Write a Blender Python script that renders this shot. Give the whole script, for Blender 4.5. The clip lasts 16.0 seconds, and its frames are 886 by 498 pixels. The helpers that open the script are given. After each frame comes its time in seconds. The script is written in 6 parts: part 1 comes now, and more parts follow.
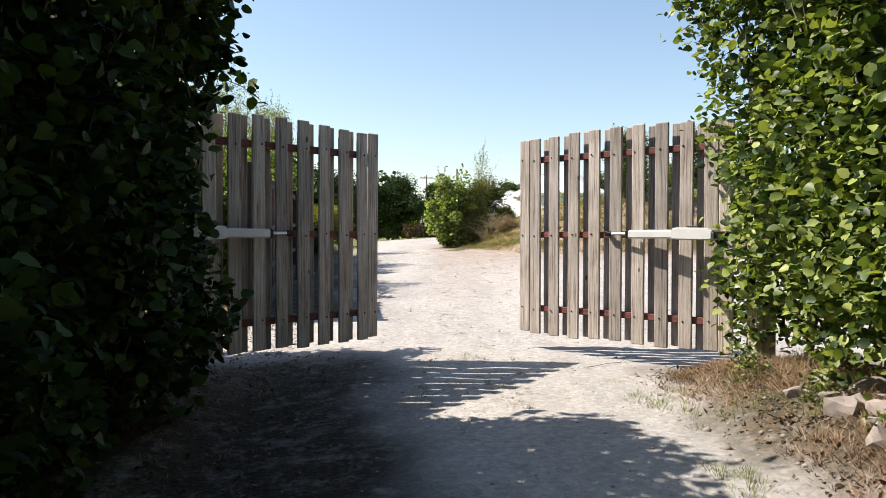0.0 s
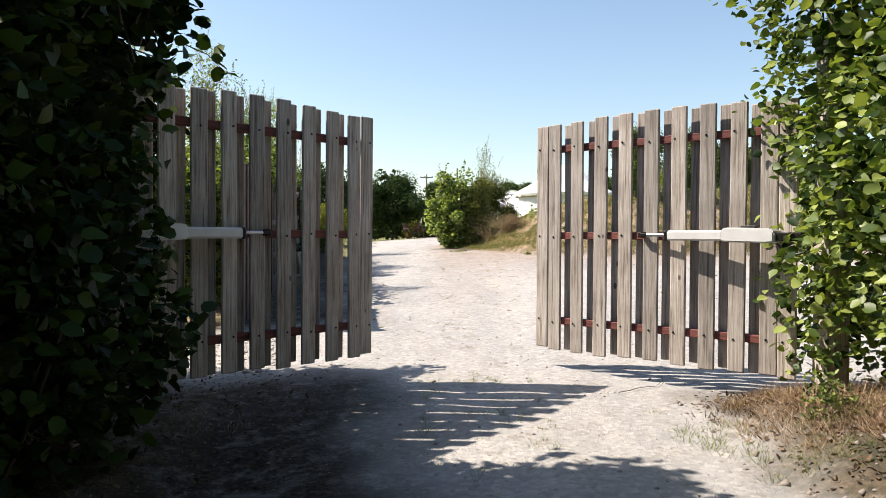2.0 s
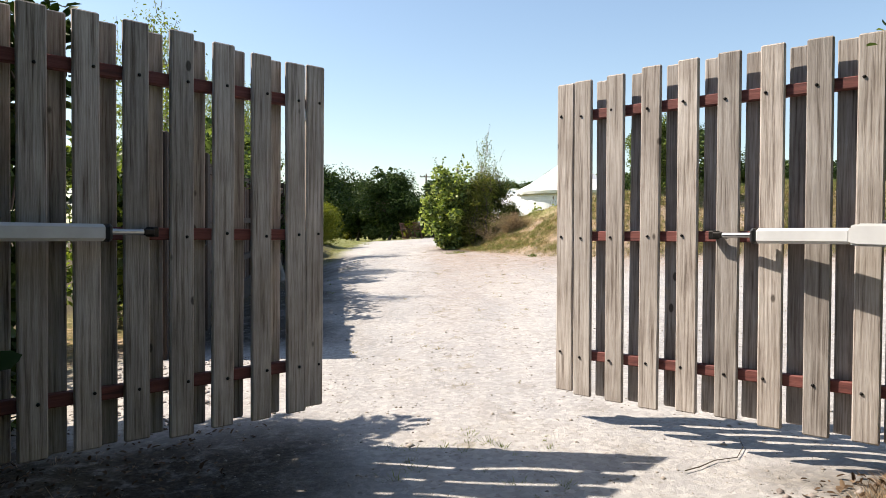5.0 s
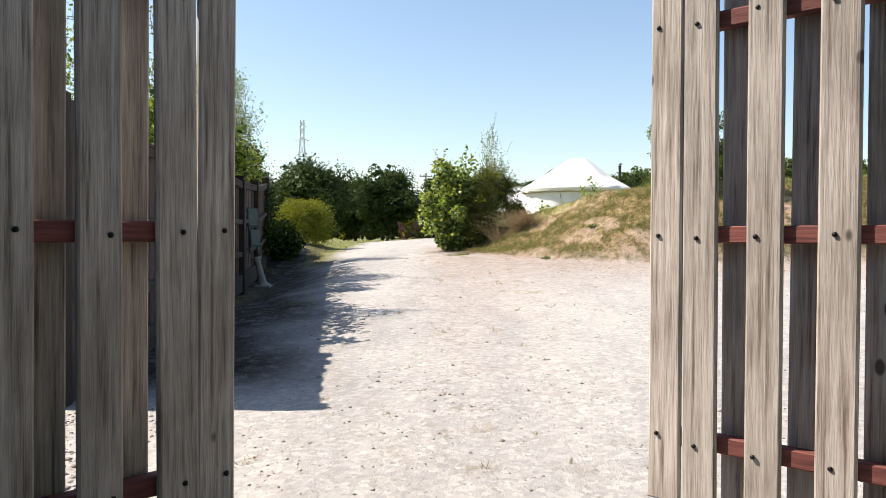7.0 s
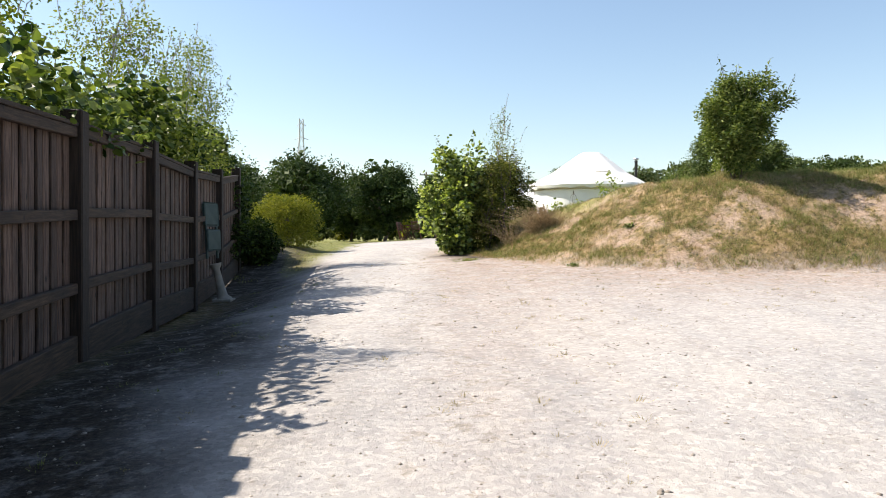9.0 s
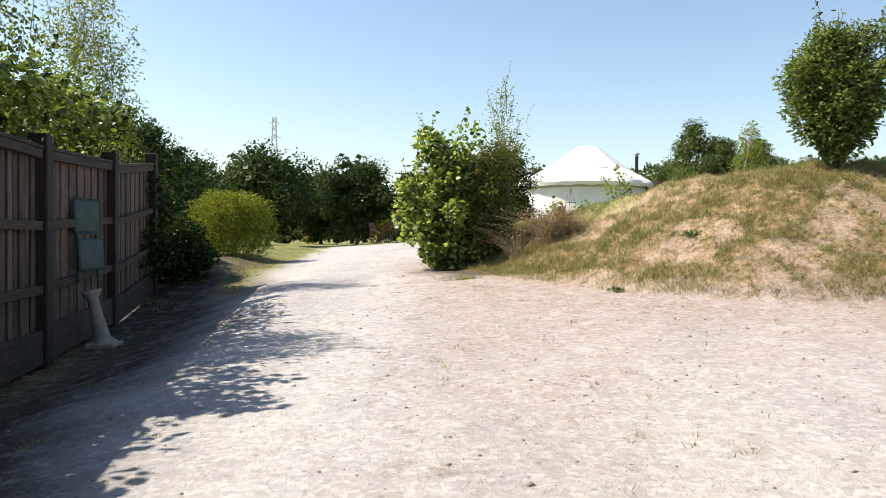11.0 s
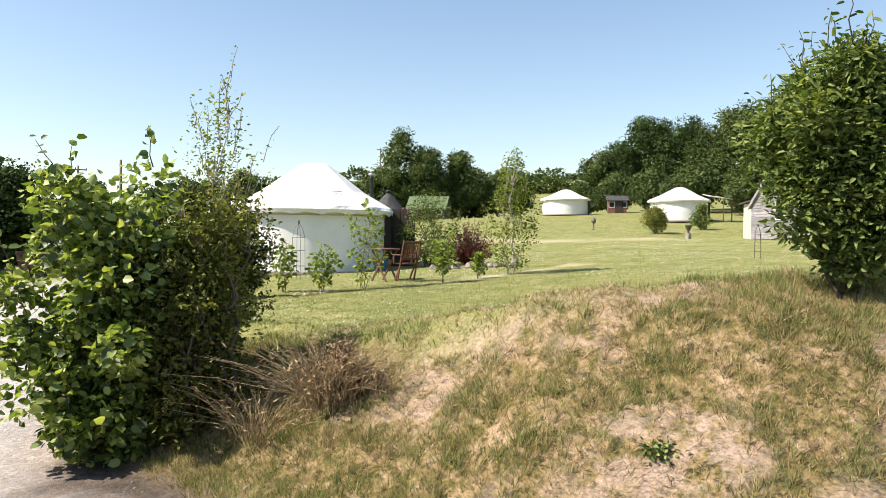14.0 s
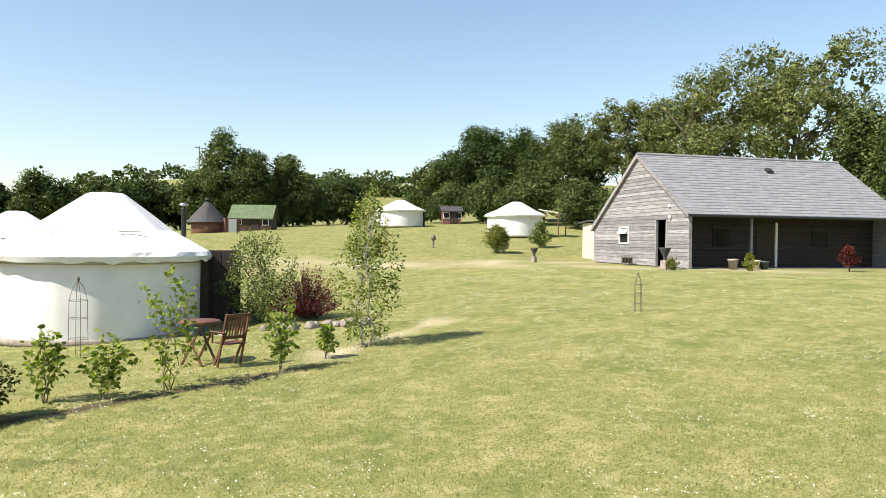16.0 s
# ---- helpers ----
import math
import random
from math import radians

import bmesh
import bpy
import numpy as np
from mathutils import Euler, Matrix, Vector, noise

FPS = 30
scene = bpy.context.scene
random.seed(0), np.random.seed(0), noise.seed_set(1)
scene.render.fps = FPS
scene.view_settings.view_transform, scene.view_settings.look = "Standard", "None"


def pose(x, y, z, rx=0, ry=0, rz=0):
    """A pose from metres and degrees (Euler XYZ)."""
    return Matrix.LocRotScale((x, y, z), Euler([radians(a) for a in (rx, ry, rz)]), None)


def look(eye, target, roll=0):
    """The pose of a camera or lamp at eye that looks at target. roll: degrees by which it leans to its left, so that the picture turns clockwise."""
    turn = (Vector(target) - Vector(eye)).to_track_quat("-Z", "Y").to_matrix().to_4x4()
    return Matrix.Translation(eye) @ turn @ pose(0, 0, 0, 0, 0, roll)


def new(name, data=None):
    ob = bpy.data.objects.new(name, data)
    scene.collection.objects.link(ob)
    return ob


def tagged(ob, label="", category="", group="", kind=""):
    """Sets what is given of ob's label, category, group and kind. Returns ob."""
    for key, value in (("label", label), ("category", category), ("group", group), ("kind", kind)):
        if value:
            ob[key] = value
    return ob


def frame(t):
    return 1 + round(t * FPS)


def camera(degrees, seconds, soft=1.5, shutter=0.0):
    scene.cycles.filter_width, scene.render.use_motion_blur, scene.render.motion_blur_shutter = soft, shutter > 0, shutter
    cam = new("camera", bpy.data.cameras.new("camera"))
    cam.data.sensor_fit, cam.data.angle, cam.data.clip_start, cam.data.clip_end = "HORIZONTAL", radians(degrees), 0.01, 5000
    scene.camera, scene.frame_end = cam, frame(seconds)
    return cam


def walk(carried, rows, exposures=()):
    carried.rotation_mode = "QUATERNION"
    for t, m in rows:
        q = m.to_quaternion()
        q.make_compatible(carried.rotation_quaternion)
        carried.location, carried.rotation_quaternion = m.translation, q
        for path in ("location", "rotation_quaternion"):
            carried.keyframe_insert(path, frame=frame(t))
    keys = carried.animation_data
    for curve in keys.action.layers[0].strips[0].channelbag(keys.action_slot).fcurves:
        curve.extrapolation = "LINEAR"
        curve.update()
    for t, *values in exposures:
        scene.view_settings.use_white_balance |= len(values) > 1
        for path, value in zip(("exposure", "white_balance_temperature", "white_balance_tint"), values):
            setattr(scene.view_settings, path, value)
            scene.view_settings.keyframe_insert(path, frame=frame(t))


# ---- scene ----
cam = camera(62.4, 16.0, 0.7)
PATH = [
    (0, (-0.155, 0.043, 1.235), (-0.097, 2.042, 1.202), 0.1),
    (0.5, (-0.157, 0.219, 1.237), (-0.099, 2.217, 1.204), 0.1),
    (1, (-0.16, 0.434, 1.241), (-0.102, 2.433, 1.208), 0.2),
    (1.5, (-0.16, 0.659, 1.239), (-0.102, 2.658, 1.206), 0.2),
    (2, (-0.17, 0.907, 1.241), (-0.111, 2.906, 1.208), 0.3),
    (2.5, (-0.167, 1.173, 1.244), (-0.109, 3.172, 1.211), 0.3),
    (3, (-0.142, 1.443, 1.247), (-0.085, 3.442, 1.214), 0.3),
    (3.5, (-0.098, 1.713, 1.249), (-0.04, 3.712, 1.216), 0.3),
    (4, (-0.063, 1.968, 1.253), (-0.006, 3.967, 1.22), 0.3),
    (6.5, (-0.02, 3.634, 1.235), (0.039, 5.633, 1.203), 0.2),
    (7, (-0.019, 4.169, 1.244), (0.039, 6.168, 1.212), 0.2),
    (7.5, (-0.006, 4.663, 1.252), (0.052, 6.662, 1.219), 0.3),
    (8, (0.002, 5.298, 1.254), (0.059, 7.297, 1.221), 0.3),
    (10.5, (-0.019, 8.992, 1.367), (0.049, 10.991, 1.336), 0.4),
    (11, (-0.041, 9.906, 1.406), (0.085, 11.902, 1.374), 0.4),
    (11.5, (-0.025, 10.707, 1.44), (0.207, 12.693, 1.41), 0.5),
    (12, (0.018, 11.586, 1.515), (0.44, 13.541, 1.484), 0.5),
    (12.5, (0.088, 12.347, 1.667), (0.631, 14.272, 1.635), 0.4),
    (13, (0.203, 13.227, 1.969), (0.851, 15.119, 1.939), 0.6),
    (13.5, (0.325, 13.975, 2.246), (1.091, 15.823, 2.215), 0.6),
    (14, (0.506, 14.829, 2.528), (1.401, 16.618, 2.499), 0.6),
    (14.5, (0.735, 15.568, 2.788), (1.744, 17.295, 2.761), 0.6),
    (15, (1.046, 16.38, 3.096), (2.169, 18.035, 3.069), 0.6),
    (15.5, (1.386, 17.147, 3.352), (2.596, 18.74, 3.328), 0.5),
    (16, (1.878, 18.029, 3.68), (3.165, 19.559, 3.655), 0.6),
]
walk(cam, [(t, look(eye, target, roll)) for t, eye, target, roll in PATH])

# ---------- world, sun ----------
SUN_FROM = Vector((-0.655, 0.14, 0.742)).normalized()
world = bpy.data.worlds.new("sky")
scene.world = world
world.use_nodes = True
wn = world.node_tree.nodes
sky = wn.new("ShaderNodeTexSky")
sky.sky_type = "NISHITA"
sky.sun_disc = False
sky.sun_elevation = math.asin(SUN_FROM.z)
sky.sun_rotation = math.atan2(SUN_FROM.x, SUN_FROM.y)
sky.air_density, sky.dust_density, sky.ozone_density = 1.1, 0.7, 0.2
world.node_tree.links.new(sky.outputs[0], wn["Background"].inputs[0])
wn["Background"].inputs[1].default_value = 0.099
sun = new("sun", bpy.data.lights.new("sun", "SUN"))
sun.data.energy, sun.data.angle, sun.data.color = 5.0, radians(0.55), (1.0, 0.9, 0.785)
scene.view_settings.exposure = 0.93
sun.matrix_world = look(SUN_FROM * 60, (0, 0, 0))

# ---------- the lie of the land ----------
def smooth(a, b, v):
    s = np.clip((np.asarray(v, float) - a) / (b - a), 0, 1)
    return s * s * (3 - 2 * s)


def wobble(x, y, k, seed=0.0):
    return (np.sin(x * 1.7 * k + seed) * np.cos(y * 1.3 * k + 2.1 * seed) + 0.6 * np.sin((x + 0.7 * y) * 2.9 * k + 1.3 + seed)
            + 0.4 * np.cos((0.6 * x - y) * 4.7 * k + 0.4 + seed)) / 2.0


def bank_front(x, y):
    """Metres inward from the front foot of the bank."""
    fall = 4.3 * np.exp(-(np.clip(x, -1.5, 60) - 0.9) / 1.35)
    toe = 15.7 + fall - 0.05 * np.clip(x - 5, 0, 60)
    return (y - toe) / np.sqrt(1 + (fall / 1.35) ** 2) + 0.08 * wobble(x, y, 1.3)


def bank_side(x, y):
    """Metres in from the drive's right hand edge."""
    return x - 0.62 - 0.12 * np.sin(y * 0.5)


def inside_bank(x, y):
    return np.minimum(bank_front(x, y), bank_side(x, y))


def yard_z(x, y):
    z = np.interp(y, [-60, 0, 5, 10.4, 16.6, 22, 34, 60], [-1.4, -0.05, 0.16, 0.47, 0.76, 1.0, 1.15, 1.2])
    z = z - 0.24 * smooth(11, 16, y) * smooth(22, 18.5, y) * smooth(-1.2, -2.7, x)
    return z + 0.06 * np.clip(x, -3.2, 0) + 0.025 * np.clip(x, 0, 12)


def lawn_z(x, y):
    z = 1.6 + 0.055 * (np.clip(x, -5, 90) - 7.2) + 1.4 * smooth(45, 75, y) * smooth(0, 18, x)
    level = smooth(13.5, 8.0, np.hypot(x - 34.2, y - 36.2))
    return z + (2.62 - z) * level


def land_z(x, y):
    x, y = np.asarray(x, float), np.asarray(y, float)
    s = inside_bank(x, y)
    front, side = bank_front(x, y), bank_side(x, y)
    yard, lawn = yard_z(x, y), lawn_z(x, y)
    gain = 0.46 + 0.55 * smooth(1.65, 4.15, x) + 0.14 * smooth(5.2, 8.0, x)
    rise = 1.25 * gain * np.sin(np.pi / 2 * np.clip(front / 2.6, 0, 1))
    back = smooth(2.5, 4.6, front)
    z = yard + ((yard + rise) * (1 - back) + lawn * back - yard) * smooth(0.0, 1.3, side)
    z = z + np.where(s > 0.1, (0.06 * wobble(x, y, 2.2, 1.0) + 0.035 * wobble(x, y, 5.3, 3.0)) * smooth(0.1, 0.8, s) * smooth(4.5, 2.8, s), 0)
    z = z + 0.012 * wobble(x, y, 3.1, 4.0) * smooth(0.5, -0.5, s)
    # swell of the crest round the sallow
    z = z + 0.17 * np.exp(-(((x - 5.1) / 0.9) ** 2 + ((y - 17.75) / 0.6) ** 2))
    # low rubble bank under the right hand hedge, and a rough verge to the left of the gate
    z = z + 0.22 * smooth(1.45, 2.0, x) * smooth(5.6, 4.6, y) * smooth(3.6, 2.6, x) * smooth(-9, -6, y)
    z = z + 0.12 * smooth(-1.1, -1.8, x) * smooth(6.6, 4.6, y)
    z = z + 0.2 * smooth(-2.3, -3.2, x) * smooth(20.5, 23, y) * smooth(36, 31, y)
    # far hill
    far = np.hypot(x - 2, y - 18)
    z = z + 17 * smooth(120, 290, far) * smooth(0, 90, x) + 4 * smooth(100, 400, far) * smooth(60, -60, x)
    return z


def gz(x, y):
    return float(land_z(x, y))


# ---------- building helpers ----------
def mesh_from(name, verts, faces, smooth_shade=False):
    me = bpy.data.meshes.new(name)
    me.from_pydata([tuple(v) for v in verts], [], faces)
    me.update()
    if smooth_shade:
        me.polygons.foreach_set("use_smooth", np.ones(len(me.polygons), bool))
    return me


def mesh_np(name, verts, quads, smooth_shade=False):
    """A mesh of many faces with the same number of corners, from numpy arrays."""
    me = bpy.data.meshes.new(name)
    n, k = quads.shape
    me.vertices.add(len(verts))
    me.vertices.foreach_set("co", np.ascontiguousarray(verts, dtype=np.float32).ravel())
    me.loops.add(n * k)
    me.loops.foreach_set("vertex_index", np.ascontiguousarray(quads, dtype=np.int32).ravel())
    me.polygons.add(n)
    me.polygons.foreach_set("loop_start", np.arange(0, n * k, k, dtype=np.int32))
    me.update(calc_edges=True)
    if smooth_shade:
        me.polygons.foreach_set("use_smooth", np.ones(n, bool))
    return me


def thing(name, me, mat, m=None, label="", category="", group="", kind=""):
    if me is not None and mat is not None and not me.materials:
        me.materials.append(mat)
    ob = new(name, me)
    if m is not None:
        ob.matrix_world = m
    return tagged(ob, label, category, group, kind)


def part(name, me, mat, parent, m=None, label=""):
    if mat is not None and not me.materials:
        me.materials.append(mat)
    ob = new(name, me)
    ob.parent = parent
    if m is not None:
        ob.matrix_local = m
    return tagged(ob, label)


BOXES = {}


def slab(sx, sy, sz, b=0.004, key=""):
    """A box with chamfered edges, its middle at the origin; equal boxes share one mesh."""
    k = (round(sx, 4), round(sy, 4), round(sz, 4), b, key)
    if k not in BOXES:
        bm = bmesh.new()
        bmesh.ops.create_cube(bm, size=1.0, matrix=Matrix.Diagonal((sx, sy, sz, 1)))
        if b:
            bmesh.ops.bevel(bm, geom=bm.edges[:], offset=b, segments=1, affect="EDGES")
        me = bpy.data.meshes.new("slab")
        bm.to_mesh(me)
        bm.free()
        BOXES[k] = me
    return BOXES[k]


def lathe(profile, n=20, caps=True):
    """Mesh turned about z from (radius, height) pairs."""
    vs, fs = [], []
    for r, z in profile:
        for i in range(n):
            a = 2 * math.pi * i / n
            vs.append((r * math.cos(a), r * math.sin(a), z))
    for j in range(len(profile) - 1):
        for i in range(n):
            k = (i + 1) % n
            fs.append((j * n + i, j * n + k, (j + 1) * n + k, (j + 1) * n + i))
    if caps:
        fs.append(tuple(range(n - 1, -1, -1)))
        fs.append(tuple((len(profile) - 1) * n + i for i in range(n)))
    return mesh_from("turned", vs, fs, True)


def tube_arrays(points, radii, n=6):
    """Verts and quads of a tapered tube through the points."""
    P = np.array(points, float)
    T = np.gradient(P, axis=0)
    T /= np.linalg.norm(T, axis=1, keepdims=True) + 1e-9
    ref = np.where(np.abs(T[:, 2:3]) > 0.9, np.array([[1.0, 0, 0]]), np.array([[0, 0, 1.0]]))
    A = np.cross(T, ref)
    A /= np.linalg.norm(A, axis=1, keepdims=True) + 1e-9
    B = np.cross(T, A)
    ang = np.arange(n) * 2 * np.pi / n
    R = np.array(radii, float)[:, None, None]
    V = P[:, None, :] + R * (A[:, None, :] * np.cos(ang)[None, :, None] + B[:, None, :] * np.sin(ang)[None, :, None])
    q = []
    for j in range(len(P) - 1):
        for i in range(n):
            k = (i + 1) % n
            q.append((j * n + i, j * n + k, (j + 1) * n + k, (j + 1) * n + i))
    return V.reshape(-1, 3), np.array(q, int)


def tubes(name, list_of, n=6):
    vs, qs, o = [], [], 0
    for pts, rad in list_of:
        v, q = tube_arrays(pts, rad, n)
        vs.append(v)
        qs.append(q + o)
        o += len(v)
    return mesh_np(name, np.concatenate(vs), np.concatenate(qs), True)


# ---------- materials ----------
def material(name):
    m = bpy.data.materials.new(name)
    m.use_nodes = True
    nt = m.node_tree
    return m, nt, nt.nodes["Principled BSDF"]


def N(nt, kind, **kw):
    nd = nt.nodes.new(kind)
    for k, v in kw.items():
        nd.inputs[k.replace("_", " ")].default_value = v
    return nd


def ramp(nt, src, stops):
    r = nt.nodes.new("ShaderNodeValToRGB")
    el = r.color_ramp.elements
    while len(el) < len(stops):
        el.new(0.5)
    for e, (p, c) in zip(el, stops):
        e.position, e.color = p, (*c, 1)
    nt.links.new(src, r.inputs[0])
    return r.outputs[0]


def mixc(nt, fac, a, b, mode="MIX"):
    mx = nt.nodes.new("ShaderNodeMix")
    mx.data_type, mx.blend_type = "RGBA", mode
    if isinstance(fac, (int, float)):
        mx.inputs[0].default_value = fac
    else:
        nt.links.new(fac, mx.inputs[0])
    for sock, val in ((mx.inputs[6], a), (mx.inputs[7], b)):
        if isinstance(val, tuple):
            sock.default_value = (*val, 1)
        else:
            nt.links.new(val, sock)
    return mx.outputs[2]


def math_node(nt, op, a, b=0.0):
    nd = nt.nodes.new("ShaderNodeMath")
    nd.operation = op
    for sock, val in ((nd.inputs[0], a), (nd.inputs[1], b)):
        if isinstance(val, (int, float)):
            sock.default_value = val
        else:
            nt.links.new(val, sock)
    return nd.outputs[0]


def bump(nt, bsdf, height, strength, dist=0.01):
    b = N(nt, "ShaderNodeBump", Strength=strength, Distance=dist)
    nt.links.new(height, b.inputs["Height"])
    nt.links.new(b.outputs[0], bsdf.inputs["Normal"])


def coords(nt, which="Object", scale=(1, 1, 1), shuffle=False):
    tc = nt.nodes.new("ShaderNodeTexCoord")
    mp = nt.nodes.new("ShaderNodeMapping")
    mp.inputs["Scale"].default_value = scale
    src = tc.outputs[which]
    if shuffle:
        oi = nt.nodes.new("ShaderNodeObjectInfo")
        add = nt.nodes.new("ShaderNodeVectorMath")
        add.operation = "MULTIPLY_ADD"
        nt.links.new(oi.outputs["Random"], add.inputs[0])
        add.inputs[1].default_value = (13.7, 7.9, 23.1)
        nt.links.new(src, add.inputs[2])
        src = add.outputs[0]
    nt.links.new(src, mp.inputs[0])
    return mp.outputs[0]


def noise_tex(nt, vec, scale, detail=4.0, rough=0.55):
    n = N(nt, "ShaderNodeTexNoise", Scale=scale, Detail=detail, Roughness=rough)
    nt.links.new(vec, n.inputs["Vector"])
    return n.outputs["Fac"]


def simple(name, c1, c2, scale=6.0, rough=0.6, metal=0.0, bump_s=0.15, fine=60.0):
    m, nt, p = material(name)
    v = coords(nt)
    a = noise_tex(nt, v, scale)
    col = ramp(nt, a, [(0.3, c1), (0.72, c2)])
    nt.links.new(col, p.inputs["Base Color"])
    p.inputs["Roughness"].default_value, p.inputs["Metallic"].default_value = rough, metal
    if bump_s:
        bump(nt, p, noise_tex(nt, v, fine), bump_s, 0.003)
    return m


def timber(name, dark, mid, pale, along=(46, 46, 2.0), rough=0.8, tint=0.25, relief=0.5, island=0.0):
    """Weathered sawn timber with its grain along z of the piece (or as along says), each piece a shade of its own."""
    m, nt, p = material(name)
    v = coords(nt, "Object", along, True)
    grain = noise_tex(nt, v, 2.2, 8.0, 0.68)
    fine = noise_tex(nt, coords(nt, "Object", tuple(3.2 * a for a in along), True), 3.0, 3.0, 0.6)
    stain = noise_tex(nt, coords(nt, "Object", (1, 1, 1), True), 2.4, 4.0, 0.6)
    knots = N(nt, "ShaderNodeTexVoronoi", Scale=1.0)
    nt.links.new(coords(nt, "Object", (6, 6, 3.2), True), knots.inputs["Vector"])
    col = ramp(nt, grain, [(0.34, dark), (0.47, mid), (0.66, pale)])
    col = mixc(nt, ramp(nt, fine, [(0.36, (0.3, 0.3, 0.3)), (0.5, (0, 0, 0))]), col, dark)
    col = mixc(nt, ramp(nt, stain, [(0.42, (0, 0, 0)), (0.75, (0.55, 0.55, 0.55))]), col, dark)
    col = mixc(nt, ramp(nt, knots.outputs["Distance"], [(0.06, (0.9, 0.9, 0.9)), (0.085, (0, 0, 0))]), col, tuple(c * 0.4 for c in dark))
    oi = nt.nodes.new("ShaderNodeObjectInfo")
    shade = ramp(nt, oi.outputs["Random"], [(0.0, (1 - tint, 1 - tint, 1 - tint)), (1.0, (1 + tint * 0.5, 1 + tint * 0.45, 1 + tint * 0.4))])
    col = mixc(nt, 1.0, col, shade, "MULTIPLY")
    if island:
        geo = nt.nodes.new("ShaderNodeNewGeometry")
        col = mixc(nt, 1.0, col, ramp(nt, geo.outputs["Random Per Island"], [(0.0, (1 - island, 1 - island, 1 - island)), (1.0, (1 + island, 1 + island, 1 + island))]), "MULTIPLY")
    nt.links.new(col, p.inputs["Base Color"])
    p.inputs["Roughness"].default_value = rough
    h = math_node(nt, "ADD", grain, math_node(nt, "MULTIPLY", fine, 0.5))
    bump(nt, p, h, relief, 0.004)
    return m


def foliage(name, deep, mid, bright, scale=1.2, gloss=0.42, through_light=0.38, glow=(1.25, 1.3, 0.5), patchy=0.45, shine=0.1):
    m, nt, p = material(name)
    geo = nt.nodes.new("ShaderNodeNewGeometry")
    rnd = geo.outputs["Random Per Island"]
    patch = noise_tex(nt, coords(nt, "Object"), scale, 3.0)
    f = math_node(nt, "ADD", math_node(nt, "MULTIPLY", rnd, 1.05 - patchy), math_node(nt, "MULTIPLY", patch, patchy))
    col = ramp(nt, f, [(0.2, deep), (0.5, mid), (0.85, bright)])
    nt.links.new(col, p.inputs["Base Color"])
    p.inputs["Roughness"].default_value = gloss
    p.inputs["Specular IOR Level"].default_value = shine
    tr = nt.nodes.new("ShaderNodeBsdfTranslucent")
    nt.links.new(mixc(nt, 1.0, col, glow, "MULTIPLY"), tr.inputs[0])
    mx = nt.nodes.new("ShaderNodeMixShader")
    mx.inputs[0].default_value = through_light
    nt.links.new(p.outputs[0], mx.inputs[1])
    nt.links.new(tr.outputs[0], mx.inputs[2])
    nt.links.new(mx.outputs[0], nt.nodes["Material Output"].inputs[0])
    return m


